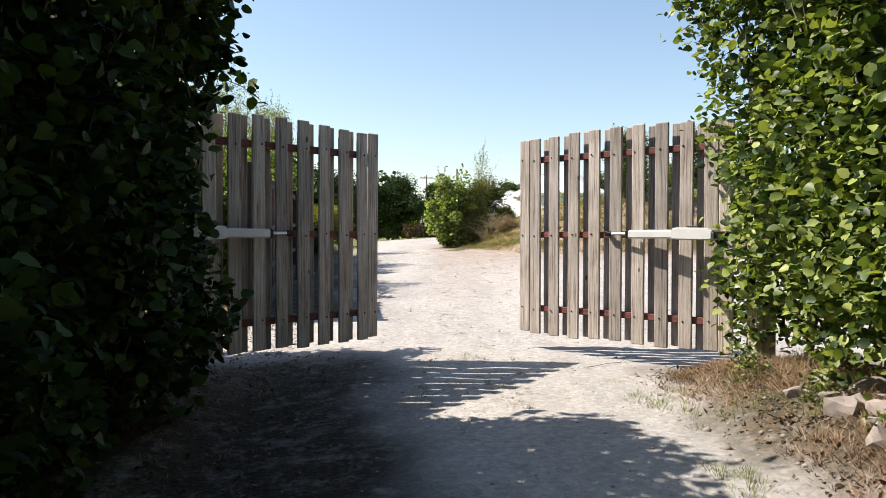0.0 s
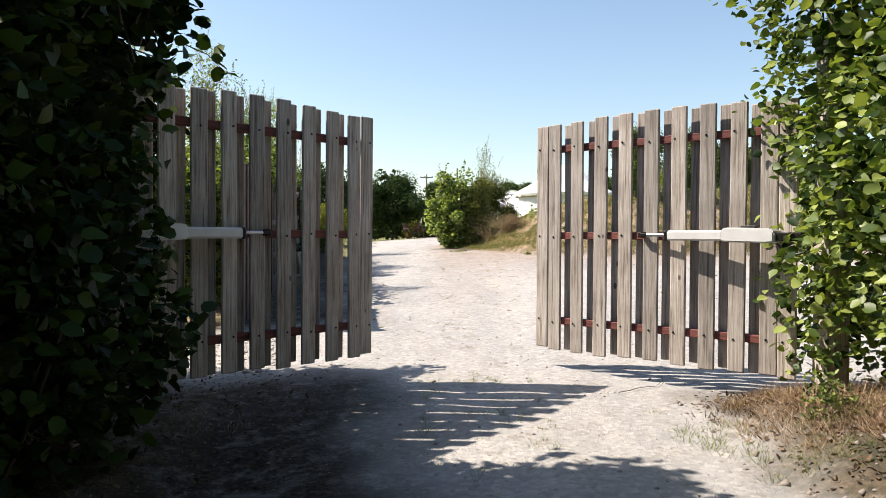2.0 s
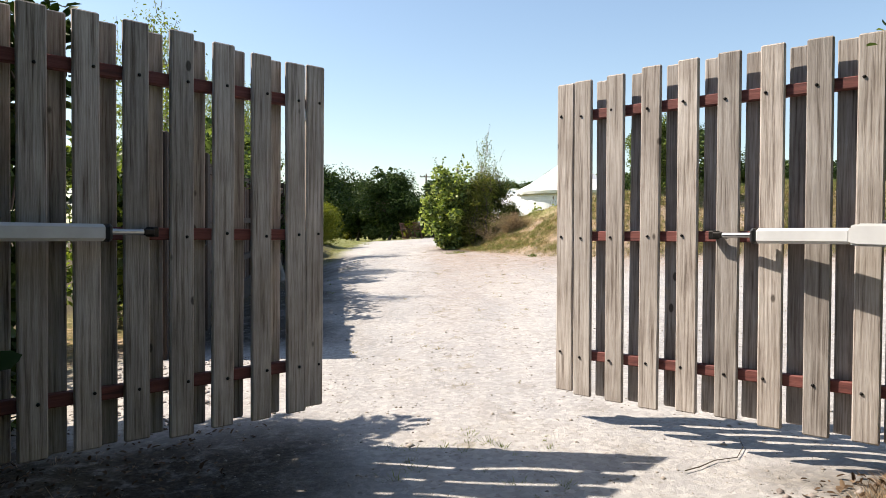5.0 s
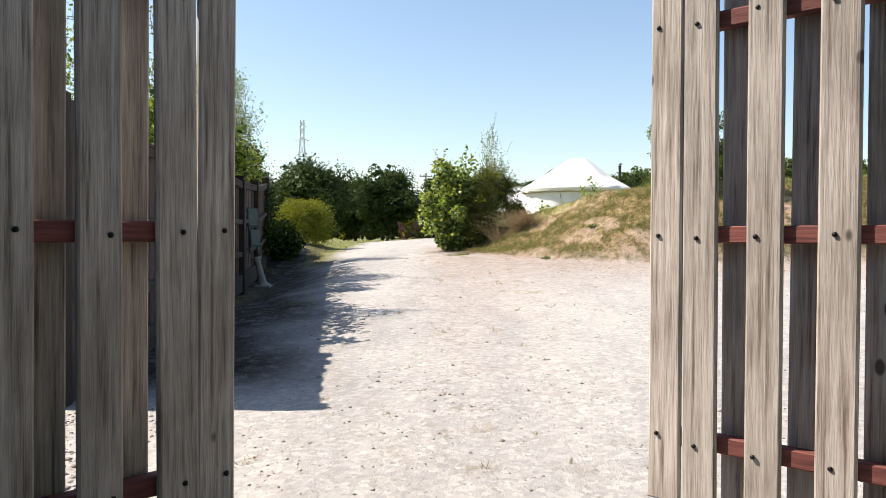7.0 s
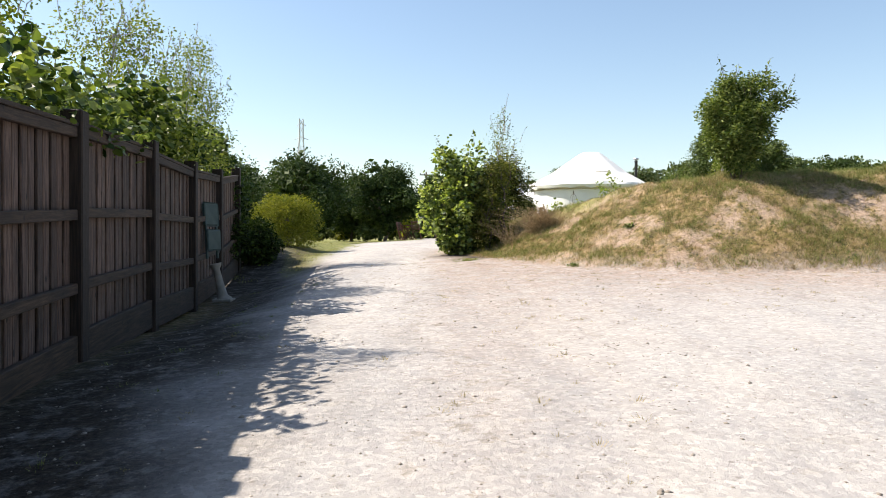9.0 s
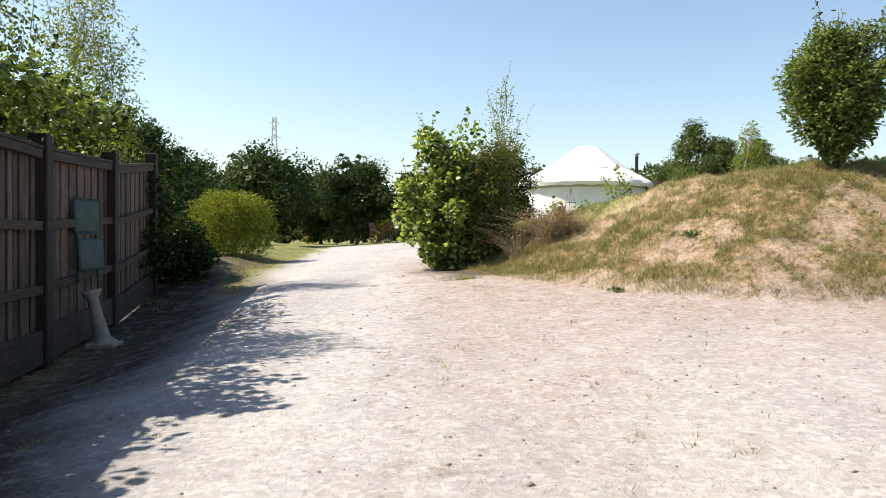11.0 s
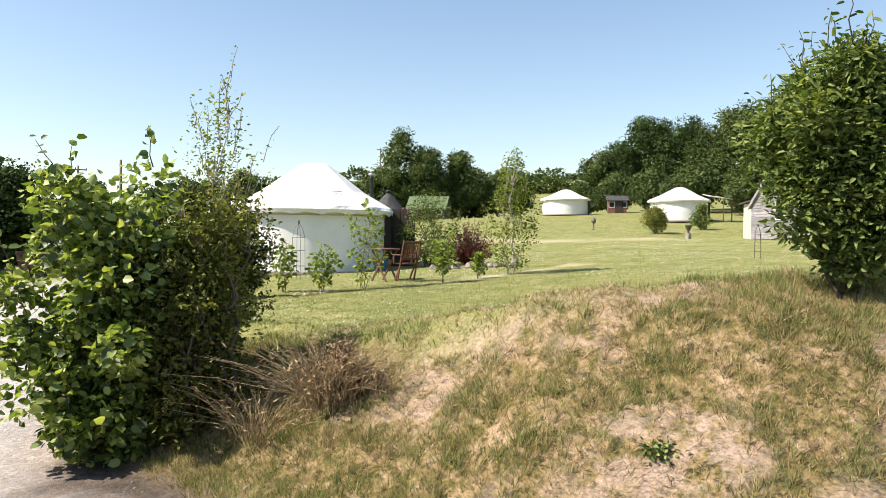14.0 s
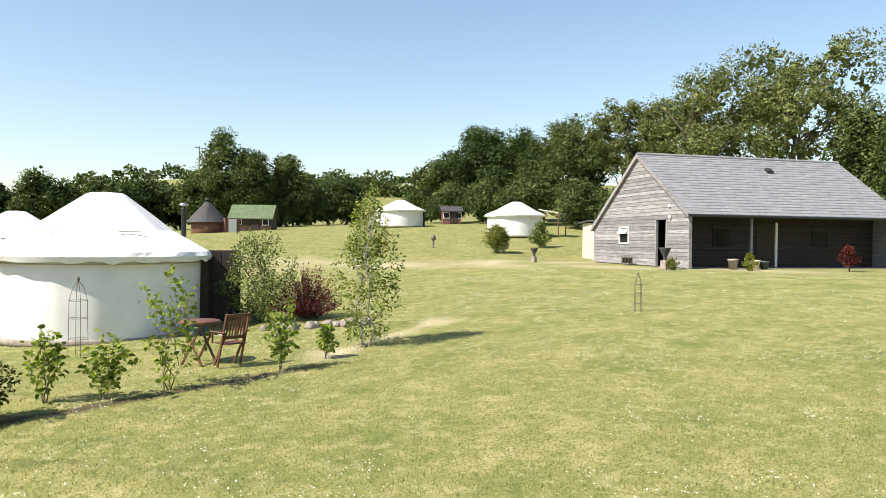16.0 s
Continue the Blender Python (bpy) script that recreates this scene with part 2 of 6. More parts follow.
def earth_material():
    """One surface for the whole land: chalky gravel, dry bank grass and mown lawn, by the attributes bare, bank and lawn."""
    m, nt, p = material("land")
    v = coords(nt, "Object")

    def attr(name):
        a = nt.nodes.new("ShaderNodeAttribute")
        a.attribute_name = name
        return a.outputs["Fac"]
    big, midn, fine = noise_tex(nt, v, 0.55, 5), noise_tex(nt, v, 3.2, 6, 0.62), noise_tex(nt, v, 38, 5, 0.7)
    grit = N(nt, "ShaderNodeTexVoronoi", Scale=55.0)
    nt.links.new(v, grit.inputs["Vector"])
    # gravel
    track = noise_tex(nt, coords(nt, "Object", (1.6, 0.35, 1.0)), 0.75, 7, 0.62)
    g = ramp(nt, track, [(0.36, (0.35, 0.34, 0.33)), (0.5, (0.405, 0.386, 0.368)), (0.66, (0.455, 0.428, 0.396))])
    g = mixc(nt, ramp(nt, noise_tex(nt, v, 3.6, 9, 0.7), [(0.36, (0.45, 0.45, 0.45)), (0.5, (0, 0, 0))]), g, (0.33, 0.308, 0.285))
    g = mixc(nt, ramp(nt, noise_tex(nt, v, 1.3, 9, 0.7), [(0.5, (0, 0, 0)), (0.64, (0.6, 0.6, 0.6))]), g, (0.44, 0.42, 0.396))
    g = mixc(nt, ramp(nt, fine, [(0.33, (0.6, 0.6, 0.6)), (0.39, (0, 0, 0))]), g, (0.21, 0.19, 0.17))
    g = mixc(nt, ramp(nt, grit.outputs["Distance"], [(0.08, (0.3, 0.3, 0.3)), (0.2, (0, 0, 0))]), g, (0.52, 0.5, 0.475))
    streak = noise_tex(nt, coords(nt, "Object", (1.5, 0.55, 1.0)), 1.5, 10, 0.7)
    wear = ramp(nt, streak, [(0.54, (0, 0, 0)), (0.62, (0.34, 0.34, 0.34))])
    g = mixc(nt, wear, g, ramp(nt, noise_tex(nt, v, 18, 6, 0.7), [(0.35, (0.235, 0.215, 0.195)), (0.6, (0.35, 0.325, 0.3))]))
    specks = N(nt, "ShaderNodeTexVoronoi", Scale=11.0, Randomness=1.0)
    nt.links.new(v, specks.inputs["Vector"])
    g = mixc(nt, ramp(nt, specks.outputs["Distance"], [(0.08, (0.5, 0.5, 0.5)), (0.16, (0, 0, 0))]), g, (0.17, 0.145, 0.115))
    scatter = mixc(nt, 1.0, attr("weedy"), ramp(nt, noise_tex(nt, v, 7.5, 9, 0.75), [(0.55, (0, 0, 0)), (0.6, (0.6, 0.6, 0.6))]), "MULTIPLY")
    g = mixc(nt, scatter, g, ramp(nt, fine, [(0.4, (0.16, 0.135, 0.085)), (0.6, (0.28, 0.24, 0.17))]))
    litter = mixc(nt, 1.0, attr("litter"), ramp(nt, noise_tex(nt, v, 5.0, 9, 0.75), [(0.42, (0.35, 0.35, 0.35)), (0.55, (0.95, 0.95, 0.95))]), "MULTIPLY")
    g = mixc(nt, litter, g, ramp(nt, noise_tex(nt, v, 24, 7, 0.75), [(0.36, (0.19, 0.142, 0.115)), (0.5, (0.325, 0.255, 0.21)), (0.66, (0.43, 0.35, 0.3))]))
    # leaf mould, its dark tone also painting the shade beside hedge and fence
    humus_and_shade = mixc(nt, 1.0, attr("humus_and_shade"), ramp(nt, noise_tex(nt, v, 6.0, 9, 0.75), [(0.36, (0.65, 0.65, 0.65)), (0.5, (1, 1, 1))]), "MULTIPLY")
    g = mixc(nt, humus_and_shade, g, ramp(nt, noise_tex(nt, v, 30, 7, 0.75), [(0.38, (0.018, 0.014, 0.01)), (0.52, (0.042, 0.033, 0.024)), (0.7, (0.105, 0.083, 0.06))]))
    pebble = N(nt, "ShaderNodeTexVoronoi", Scale=34.0)
    nt.links.new(v, pebble.inputs["Vector"])
    tone = nt.nodes.new("ShaderNodeSeparateColor")
    nt.links.new(pebble.outputs["Color"], tone.inputs[0])
    g = mixc(nt, 1.0, g, ramp(nt, tone.outputs[0], [(0.0, (0.84, 0.84, 0.85)), (0.7, (1.0, 1.0, 1.0)), (1.0, (1.16, 1.15, 1.14))]), "MULTIPLY")
    # bank
    b = ramp(nt, noise_tex(nt, v, 5.5, 10, 0.8), [(0.38, (0.05, 0.055, 0.018)), (0.46, (0.13, 0.11, 0.034)), (0.52, (0.25, 0.18, 0.085)), (0.62, (0.42, 0.305, 0.2))])
    b = mixc(nt, ramp(nt, noise_tex(nt, v, 17, 8, 0.75), [(0.4, (0.95, 0.95, 0.95)), (0.5, (0, 0, 0))]), b, (0.04, 0.035, 0.016))
    bare = mixc(nt, 1.0, attr("soil"), ramp(nt, noise_tex(nt, v, 4.2, 9, 0.75), [(0.43, (0.0, 0.0, 0.0)), (0.54, (0.8, 0.8, 0.8))]), "MULTIPLY")
    b = mixc(nt, bare, b, ramp(nt, noise_tex(nt, coords(nt, "Object", (1, 1, 3)), 26, 7, 0.75), [(0.34, (0.17, 0.12, 0.09)), (0.5, (0.39, 0.29, 0.228)), (0.66, (0.53, 0.42, 0.345))]))
    # lawn
    l = ramp(nt, noise_tex(nt, v, 0.9, 10, 0.76), [(0.34, (0.12, 0.145, 0.04)), (0.46, (0.188, 0.2, 0.064)), (0.58, (0.255, 0.246, 0.088)), (0.7, (0.36, 0.315, 0.155))])
    l = mixc(nt, ramp(nt, noise_tex(nt, v, 30, 7, 0.75), [(0.4, (0.9, 0.9, 0.9)), (0.52, (0, 0, 0))]), l, (0.085, 0.105, 0.03))
    l = mixc(nt, ramp(nt, noise_tex(nt, v, 3.4, 10, 0.8), [(0.5, (0, 0, 0)), (0.58, (0.55, 0.55, 0.55))]), l, (0.36, 0.325, 0.16))
    l = mixc(nt, ramp(nt, noise_tex(nt, v, 7.5, 9, 0.8), [(0.4, (0.6, 0.6, 0.6)), (0.47, (0, 0, 0))]), l, (0.115, 0.15, 0.032))
    l = mixc(nt, attr("worn"), l, (0.46, 0.40, 0.27))
    # the sapling row's shadow goes into the lawn colour here
    l = mixc(nt, mixc(nt, 1.0, attr("humus_and_shade"), attr("lawn"), "MULTIPLY"), l, (0.075, 0.06, 0.035))
    c = mixc(nt, attr("bank"), g, b)
    c = mixc(nt, attr("lawn"), c, l)
    nt.links.new(c, p.inputs["Base Color"])
    p.inputs["Roughness"].default_value = 0.95
    p.inputs["Specular IOR Level"].default_value = 0.15
    h = math_node(nt, "ADD", fine, math_node(nt, "MULTIPLY", midn, 1.6))
    h = math_node(nt, "ADD", h, noise_tex(nt, v, 11, 8, 0.75))
    bump(nt, p, h, 0.6, 0.02)
    return m


M_LAND = earth_material()
M_GATE = timber("grey weathered softwood", (0.13, 0.1, 0.078), (0.395, 0.348, 0.306), (0.58, 0.535, 0.487), (34, 34, 1.1), tint=0.36, relief=0.7)
M_RAIL = timber("red stained rail", (0.08, 0.024, 0.02), (0.165, 0.046, 0.036), (0.23, 0.075, 0.06), (1.6, 26, 26))
M_FENCE = timber("dark fence timber", (0.016, 0.008, 0.005), (0.072, 0.039, 0.021), (0.17, 0.102, 0.058), tint=0.4)
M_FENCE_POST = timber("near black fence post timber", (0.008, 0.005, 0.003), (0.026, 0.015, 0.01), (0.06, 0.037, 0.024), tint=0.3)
M_SLAT = timber("greyed brown fence slats", (0.016, 0.009, 0.007), (0.1, 0.06, 0.045), (0.21, 0.142, 0.112), tint=0.45)
M_FENCE_H = timber("dark fence rail timber", (0.012, 0.007, 0.004), (0.042, 0.024, 0.014), (0.09, 0.056, 0.034), (26, 1.6, 26), tint=0.3)
M_BOLT = simple("blackened steel", (0.015, 0.014, 0.013), (0.04, 0.036, 0.032), 40, 0.45, 0.8)
M_STEEL = simple("galvanised steel", (0.42, 0.42, 0.42), (0.6, 0.6, 0.6), 25, 0.32, 1.0)
M_ARM = simple("pale grey enamel", (0.5, 0.5, 0.49), (0.6, 0.6, 0.585), 9, 0.35, 0.0, 0.05)
M_BLACK = simple("black plastic", (0.012, 0.012, 0.013), (0.025, 0.025, 0.026), 12, 0.4)
M_CANVAS = simple("white canvas", (0.68, 0.675, 0.66), (0.78, 0.775, 0.755), 1.5, 0.85, 0.0, 0.5, 7.0)
M_ROPE = simple("pale rope", (0.4, 0.35, 0.26), (0.55, 0.49, 0.38), 30, 0.9)
M_DARKWOOD = timber("dark stained door boards", (0.018, 0.012, 0.009), (0.035, 0.024, 0.018), (0.06, 0.043, 0.033))
M_CLAD = timber("silvered larch cladding", (0.125, 0.121, 0.125), (0.25, 0.243, 0.25), (0.37, 0.36, 0.368), (0.7, 0.7, 16), tint=0.35)
# brown barn boards with the shade of the recess mixed into their colour
M_CLAD_SHADED = timber("brown cladding darkened for eave shade", (0.014, 0.01, 0.009), (0.028, 0.021, 0.018), (0.048, 0.037, 0.031), (1.2, 1.2, 14), tint=0.3)
M_SLATE = simple("grey slate", (0.19, 0.192, 0.2), (0.275, 0.277, 0.288), 3.0, 0.55, 0.0, 0.3, 30)
M_WHITE = simple("white paint", (0.72, 0.72, 0.70), (0.82, 0.82, 0.80), 5, 0.5)
M_CREAM = simple("cream render", (0.55, 0.47, 0.33), (0.65, 0.57, 0.42), 2, 0.8)
M_STONE = simple("rubble stone", (0.19, 0.165, 0.135), (0.35, 0.31, 0.265), 7, 0.9, 0.0, 0.8, 26)
M_SLABSTONE = simple("pinkish broken stone", (0.17, 0.142, 0.125), (0.34, 0.295, 0.265), 9, 0.9, 0.0, 0.9, 30)
M_TEAK = timber("oiled hardwood", (0.07, 0.027, 0.016), (0.13, 0.052, 0.032), (0.20, 0.085, 0.055), rough=0.5)
M_IRON = simple("rusty iron rod", (0.09, 0.075, 0.062), (0.2, 0.165, 0.135), 30, 0.7, 0.3)
M_BARK = simple("grey brown bark", (0.075, 0.058, 0.042), (0.16, 0.13, 0.10), 9, 0.9, 0.0, 0.9, 24)
M_BIRCH = simple("pale birch bark", (0.16, 0.125, 0.095), (0.42, 0.39, 0.35), 6, 0.8, 0.0, 0.6, 20)
M_HAZEL = foliage("hazel leaves", (0.018, 0.04, 0.009), (0.1, 0.148, 0.034), (0.31, 0.36, 0.1), gloss=0.45, through_light=0.3, patchy=0.3, shine=0.3)
# yellow-green copy of M_HAZEL, sunlight on the bush put into its colour
M_HAZEL_LIT = foliage("hazel leaves brightened for sun", (0.035, 0.064, 0.013), (0.185, 0.25, 0.055), (0.44, 0.49, 0.15), gloss=0.48, through_light=0.38, patchy=0.35, shine=0.6)
# darker leaf copy: the shade on hedge and shrubs is in its colour
M_SHADED_LEAF = foliage("leaves darkened for shade", (0.008, 0.018, 0.005), (0.022, 0.042, 0.009), (0.07, 0.105, 0.02), gloss=0.5, through_light=0.16)
M_OAK = foliage("dark tree leaves", (0.012, 0.024, 0.008), (0.036, 0.062, 0.018), (0.105, 0.14, 0.042), 0.6, 0.5, 0.16, patchy=0.72)
M_WOOD = foliage("woodland leaves", (0.016, 0.03, 0.01), (0.064, 0.094, 0.029), (0.18, 0.21, 0.07), 0.25, 0.5, 0.16, patchy=0.72)
M_ASH = foliage("ash leaves", (0.028, 0.042, 0.015), (0.112, 0.138, 0.046), (0.26, 0.275, 0.1), 0.4, 0.5, 0.18, patchy=0.72)
M_BIRCHLEAF = foliage("birch leaves", (0.07, 0.105, 0.022), (0.165, 0.21, 0.043), (0.30, 0.32, 0.09), 1.5, 0.45, 0.42)
M_SALLOW = foliage("sallow leaves", (0.04, 0.07, 0.02), (0.12, 0.165, 0.046), (0.26, 0.3, 0.1), 1.5, 0.38, 0.34)
M_YELLOW = foliage("yellow-green shrub leaves", (0.07, 0.092, 0.014), (0.175, 0.195, 0.028), (0.31, 0.305, 0.055), 2.0, 0.45, 0.35)
M_SAPLING = foliage("young bright leaves", (0.07, 0.11, 0.02), (0.17, 0.235, 0.04), (0.34, 0.38, 0.085), 2.0, 0.45, 0.4)
M_MIXED = foliage("olive hawthorn leaves", (0.055, 0.073, 0.02), (0.155, 0.178, 0.043), (0.32, 0.295, 0.1), 1.5, 0.45, 0.4)
# hawthorn leaves made darker than M_MIXED, with shade worked into the colour
M_THORN = foliage("thorn leaves darkened for shade", (0.012, 0.018, 0.006), (0.052, 0.064, 0.017), (0.2, 0.19, 0.06), 1.5, 0.45, 0.25)
M_RED = foliage("dark red barberry leaves", (0.045, 0.012, 0.013), (0.10, 0.022, 0.024), (0.19, 0.05, 0.04), 2.5, 0.4, 0.25, (1.4, 0.6, 0.6))
M_BLADE_DRY = foliage("dry bank grass", (0.095, 0.09, 0.034), (0.29, 0.24, 0.105), (0.64, 0.51, 0.3), 13.0, 0.6, 0.3, (1.1, 1.1, 0.8), 0.75)
M_BLADE_STRAW = foliage("straw", (0.17, 0.105, 0.06), (0.43, 0.3, 0.205), (0.68, 0.52, 0.385), 11.0, 0.6, 0.25, (1.1, 1.05, 0.8))
M_BLADE = foliage("lawn grass", (0.05, 0.075, 0.018), (0.2, 0.22, 0.065), (0.45, 0.41, 0.2), 7.0, 0.55, 0.35, (1.1, 1.15, 0.6))
M_GREENBLADE = foliage("fresh green grass", (0.06, 0.085, 0.025), (0.165, 0.2, 0.066), (0.36, 0.36, 0.145), 11.0, 0.5, 0.32, (1.1, 1.2, 0.5))
M_LITTER = foliage("dead leaves", (0.045, 0.028, 0.017), (0.10, 0.066, 0.042), (0.24, 0.165, 0.105), 3.0, 0.7, 0.15, (1.1, 1.0, 0.8))
M_DEADLEAF = foliage("withered heads", (0.14, 0.09, 0.05), (0.32, 0.225, 0.13), (0.55, 0.42, 0.27), 9.0, 0.7, 0.2, (1.1, 1.0, 0.8))
M_STALK = simple("dry stalks", (0.14, 0.1, 0.048), (0.48, 0.37, 0.2), 30, 0.8, 0.0, 0.0)
M_CLOVER = simple("white clover heads", (0.62, 0.62, 0.55), (0.8, 0.8, 0.74), 20, 0.9)
M_ROOFGREEN = simple("green felt roof", (0.07, 0.105, 0.05), (0.12, 0.165, 0.08), 3, 0.85)
M_DARKROOF = simple("dark shingle roof", (0.03, 0.03, 0.032), (0.065, 0.065, 0.066), 5, 0.8, 0.0, 0.5)
M_REDWOOD = timber("red brown cabin boards", (0.11, 0.045, 0.03), (0.19, 0.085, 0.055), (0.27, 0.13, 0.09))
M_BLUE = simple("blue plastic", (0.03, 0.09, 0.32), (0.05, 0.13, 0.4), 5, 0.4, 0.0, 0.05)
M_TEAL = simple("faded teal paint", (0.03, 0.055, 0.053), (0.06, 0.09, 0.085), 6, 0.7)
M_PYLON = simple("weathered zinc", (0.5, 0.52, 0.54), (0.6, 0.62, 0.64), 0.3, 0.7, 0.0, 0.0)
M_GREYMETAL = simple("pale blue grey sheet", (0.19, 0.22, 0.245), (0.27, 0.30, 0.32), 2, 0.6)

mg, ntg, pg = material("window glass")
pg.inputs["Base Color"].default_value = (0.012, 0.014, 0.016, 1)
pg.inputs["Roughness"].default_value = 0.08
pg.inputs["Specular IOR Level"].default_value = 0.12
M_GLASS = mg
md, ntd, pd = material("clear plastic")
pd.inputs["Base Color"].default_value = (0.85, 0.9, 0.92, 1)
pd.inputs["Roughness"].default_value = 0.12
pd.inputs["Transmission Weight"].default_value = 0.85
pd.inputs["IOR"].default_value = 1.1
M_DOME = md

# ---------- ground sheet ----------
def axis(lo, hi, step, out_lo, out_hi, grow=1.16):
    mid = list(np.arange(lo, hi, step))
    a, s = lo, step
    left = []
    while a > out_lo:
        s *= grow
        a -= s
        left.append(a)
    b, s = mid[-1], step
    right = []
    while b < out_hi:
        s *= grow
        b += s
        right.append(b)
    return np.array(left[::-1] + mid + right)


GX, GY = axis(-4.5, 12, 0.13, -2500, 2500), axis(0, 31, 0.13, -2500, 3000)
XX, YY = np.meshgrid(GX, GY)
ZZ = land_z(XX, YY)
nx, ny = len(GX), len(GY)
ids = np.arange(nx * ny).reshape(ny, nx)
quads = np.stack([ids[:-1, :-1], ids[:-1, 1:], ids[1:, 1:], ids[1:, :-1]], -1).reshape(-1, 4)
ground_me = mesh_np("ground", np.stack([XX, YY, ZZ], -1).reshape(-1, 3), quads, True)
S = inside_bank(XX, YY)
left_edge = -1.95 - 0.02 * (YY - 20) + 0.25 * wobble(XX, YY, 0.8)
left_lawn = smooth(0.15, -0.35, XX - left_edge) * smooth(18.8, 20.5, YY - 3.2 * smooth(-2.3, -3.0, XX))
bare_left = smooth(-2.0, -3.2, XX) * smooth(18, 15, YY)
bank_w = smooth(-0.12, 0.35, S + 0.1 * wobble(XX, YY, 3.0)) * 1.0
lawn_w = np.maximum(smooth(2.3, 3.3, bank_front(XX, YY) + 0.8 * smooth(3.8, 2.2, XX) + 0.4 * wobble(XX, YY, 0.9)) * smooth(0.5, 1.1, S), left_lawn)
lawn_w = np.maximum(lawn_w, smooth(35, 42, YY) * smooth(0.3, -0.2, XX))
bank_w = np.maximum(bank_w, bare_left)
garden = np.maximum(smooth(-3.6, -4.4, XX), smooth(3.6, 4.6, XX) * smooth(4.6, 3.6, YY))
lawn_w = np.maximum(lawn_w, garden)
verge = smooth(1.3, 1.75, XX + 0.2 * wobble(XX, YY, 2.0)) * smooth(5.9, 5.2, YY) + smooth(-1.2, -1.7, XX) * smooth(7.0, 5.0, YY)
bank_w = np.maximum(bank_w, np.clip(verge, 0, 1) * 0.2)
weedy = 0.3 + 0.6 * smooth(0.35, 0.0, np.abs(XX - (0.25 - 0.03 * (YY - 8)) + 0.2 * wobble(XX, YY, 0.7))) + 0.7 * smooth(-2.2, -0.6, S)
weedy = np.clip(weedy, 0, 1)
worn = smooth(0.5, 0.0, np.abs(YY - (29.3 + 0.45 * (XX - 9.5))) + 0.4 * wobble(XX, YY, 0.8)) * smooth(7.5, 9, XX) * smooth(13.5, 11, XX)
worn = np.maximum(worn, 0.7 * smooth(1.6, 0.3, np.abs(YY - (44 - 0.5 * (XX - 26)))) * smooth(14, 22, XX) * smooth(42, 32, XX))
worn = np.maximum(worn, 0.55 * smooth(25.2, 27.0, XX + 0.45 * (YY - 36)) * smooth(28.6, 27.6, XX + 0.45 * (YY - 36)))
litter = smooth(-3.6, -0.1, S) * smooth(24, 21, YY) * smooth(-0.3, 0.5, XX)
# soil along the fence, widened to paint part of the fence's shadow
humus_and_shade = smooth(1.95, 0.7, XX + 2.25 + 0.115 * (YY - 10) + 0.35 * wobble(XX, YY, 1.3, 2.0)) * smooth(8.3, 9.2, YY) * smooth(27, 23.5, YY)
# soil left of the gate, stretched over gravel to paint the hedge's shade
humus_and_shade = np.maximum(humus_and_shade, smooth(0.15, -0.6, XX + 0.3 * smooth(4.6, 6.2, YY) + 0.25 * wobble(XX, YY, 1.5)) * smooth(6.9, 6.0, YY + 0.15 * wobble(XX, YY, 2.6)) * smooth(-7.5, -6.5, XX))
humus_and_shade = np.maximum(humus_and_shade, 0.95 * smooth(1.3, 1.8, XX + 0.25 * wobble(XX, YY, 2.0)) * smooth(5.9, 5.2, YY) * smooth(4.2, 3.4, XX))
humus_and_shade = np.maximum(humus_and_shade, 0.9 * smooth(0.95, 0.5, np.hypot((XX - 1.25) * 0.8, YY - 20.1) + 0.2 * wobble(XX, YY, 3.0)))
# shadow below the sapling row, painted as a narrow dark strip
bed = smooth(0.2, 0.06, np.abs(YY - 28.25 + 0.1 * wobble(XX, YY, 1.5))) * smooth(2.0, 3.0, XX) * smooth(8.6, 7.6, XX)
humus_and_shade = np.maximum(humus_and_shade, bed)
soil = np.zeros_like(XX)
BARE = ((3.05, 17.55, 0.42), (1.95, 17.9, 0.35), (3.75, 16.75, 0.4), (2.9, 19.3, 0.55), (4.6, 17.0, 0.4), (3.9, 18.7, 0.5), (6.2, 16.9, 0.5), (5.6, 18.4, 0.4))
for sx, sy, sr in BARE:
    soil = np.maximum(soil, smooth(sr * 1.25, sr * 0.3, np.hypot((XX - sx) * 0.7, YY - sy) + 0.55 * sr * wobble(XX, YY, 3.6, sx)))
soil = np.maximum(soil, 0.8 * smooth(0.5, 0.1, S) * smooth(-0.4, 0.0, S) * smooth(0.4, 0.1, bank_front(XX, YY)))
for nm, arr in (("bank", bank_w), ("lawn", lawn_w), ("weedy", weedy), ("worn", worn), ("soil", soil), ("litter", litter), ("humus_and_shade", humus_and_shade)):
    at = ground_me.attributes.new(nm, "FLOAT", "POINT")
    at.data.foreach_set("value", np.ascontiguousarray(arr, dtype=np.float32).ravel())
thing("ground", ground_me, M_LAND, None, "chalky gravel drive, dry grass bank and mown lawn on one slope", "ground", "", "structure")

# ---------- plants ----------
RNG = np.random.default_rng(7)


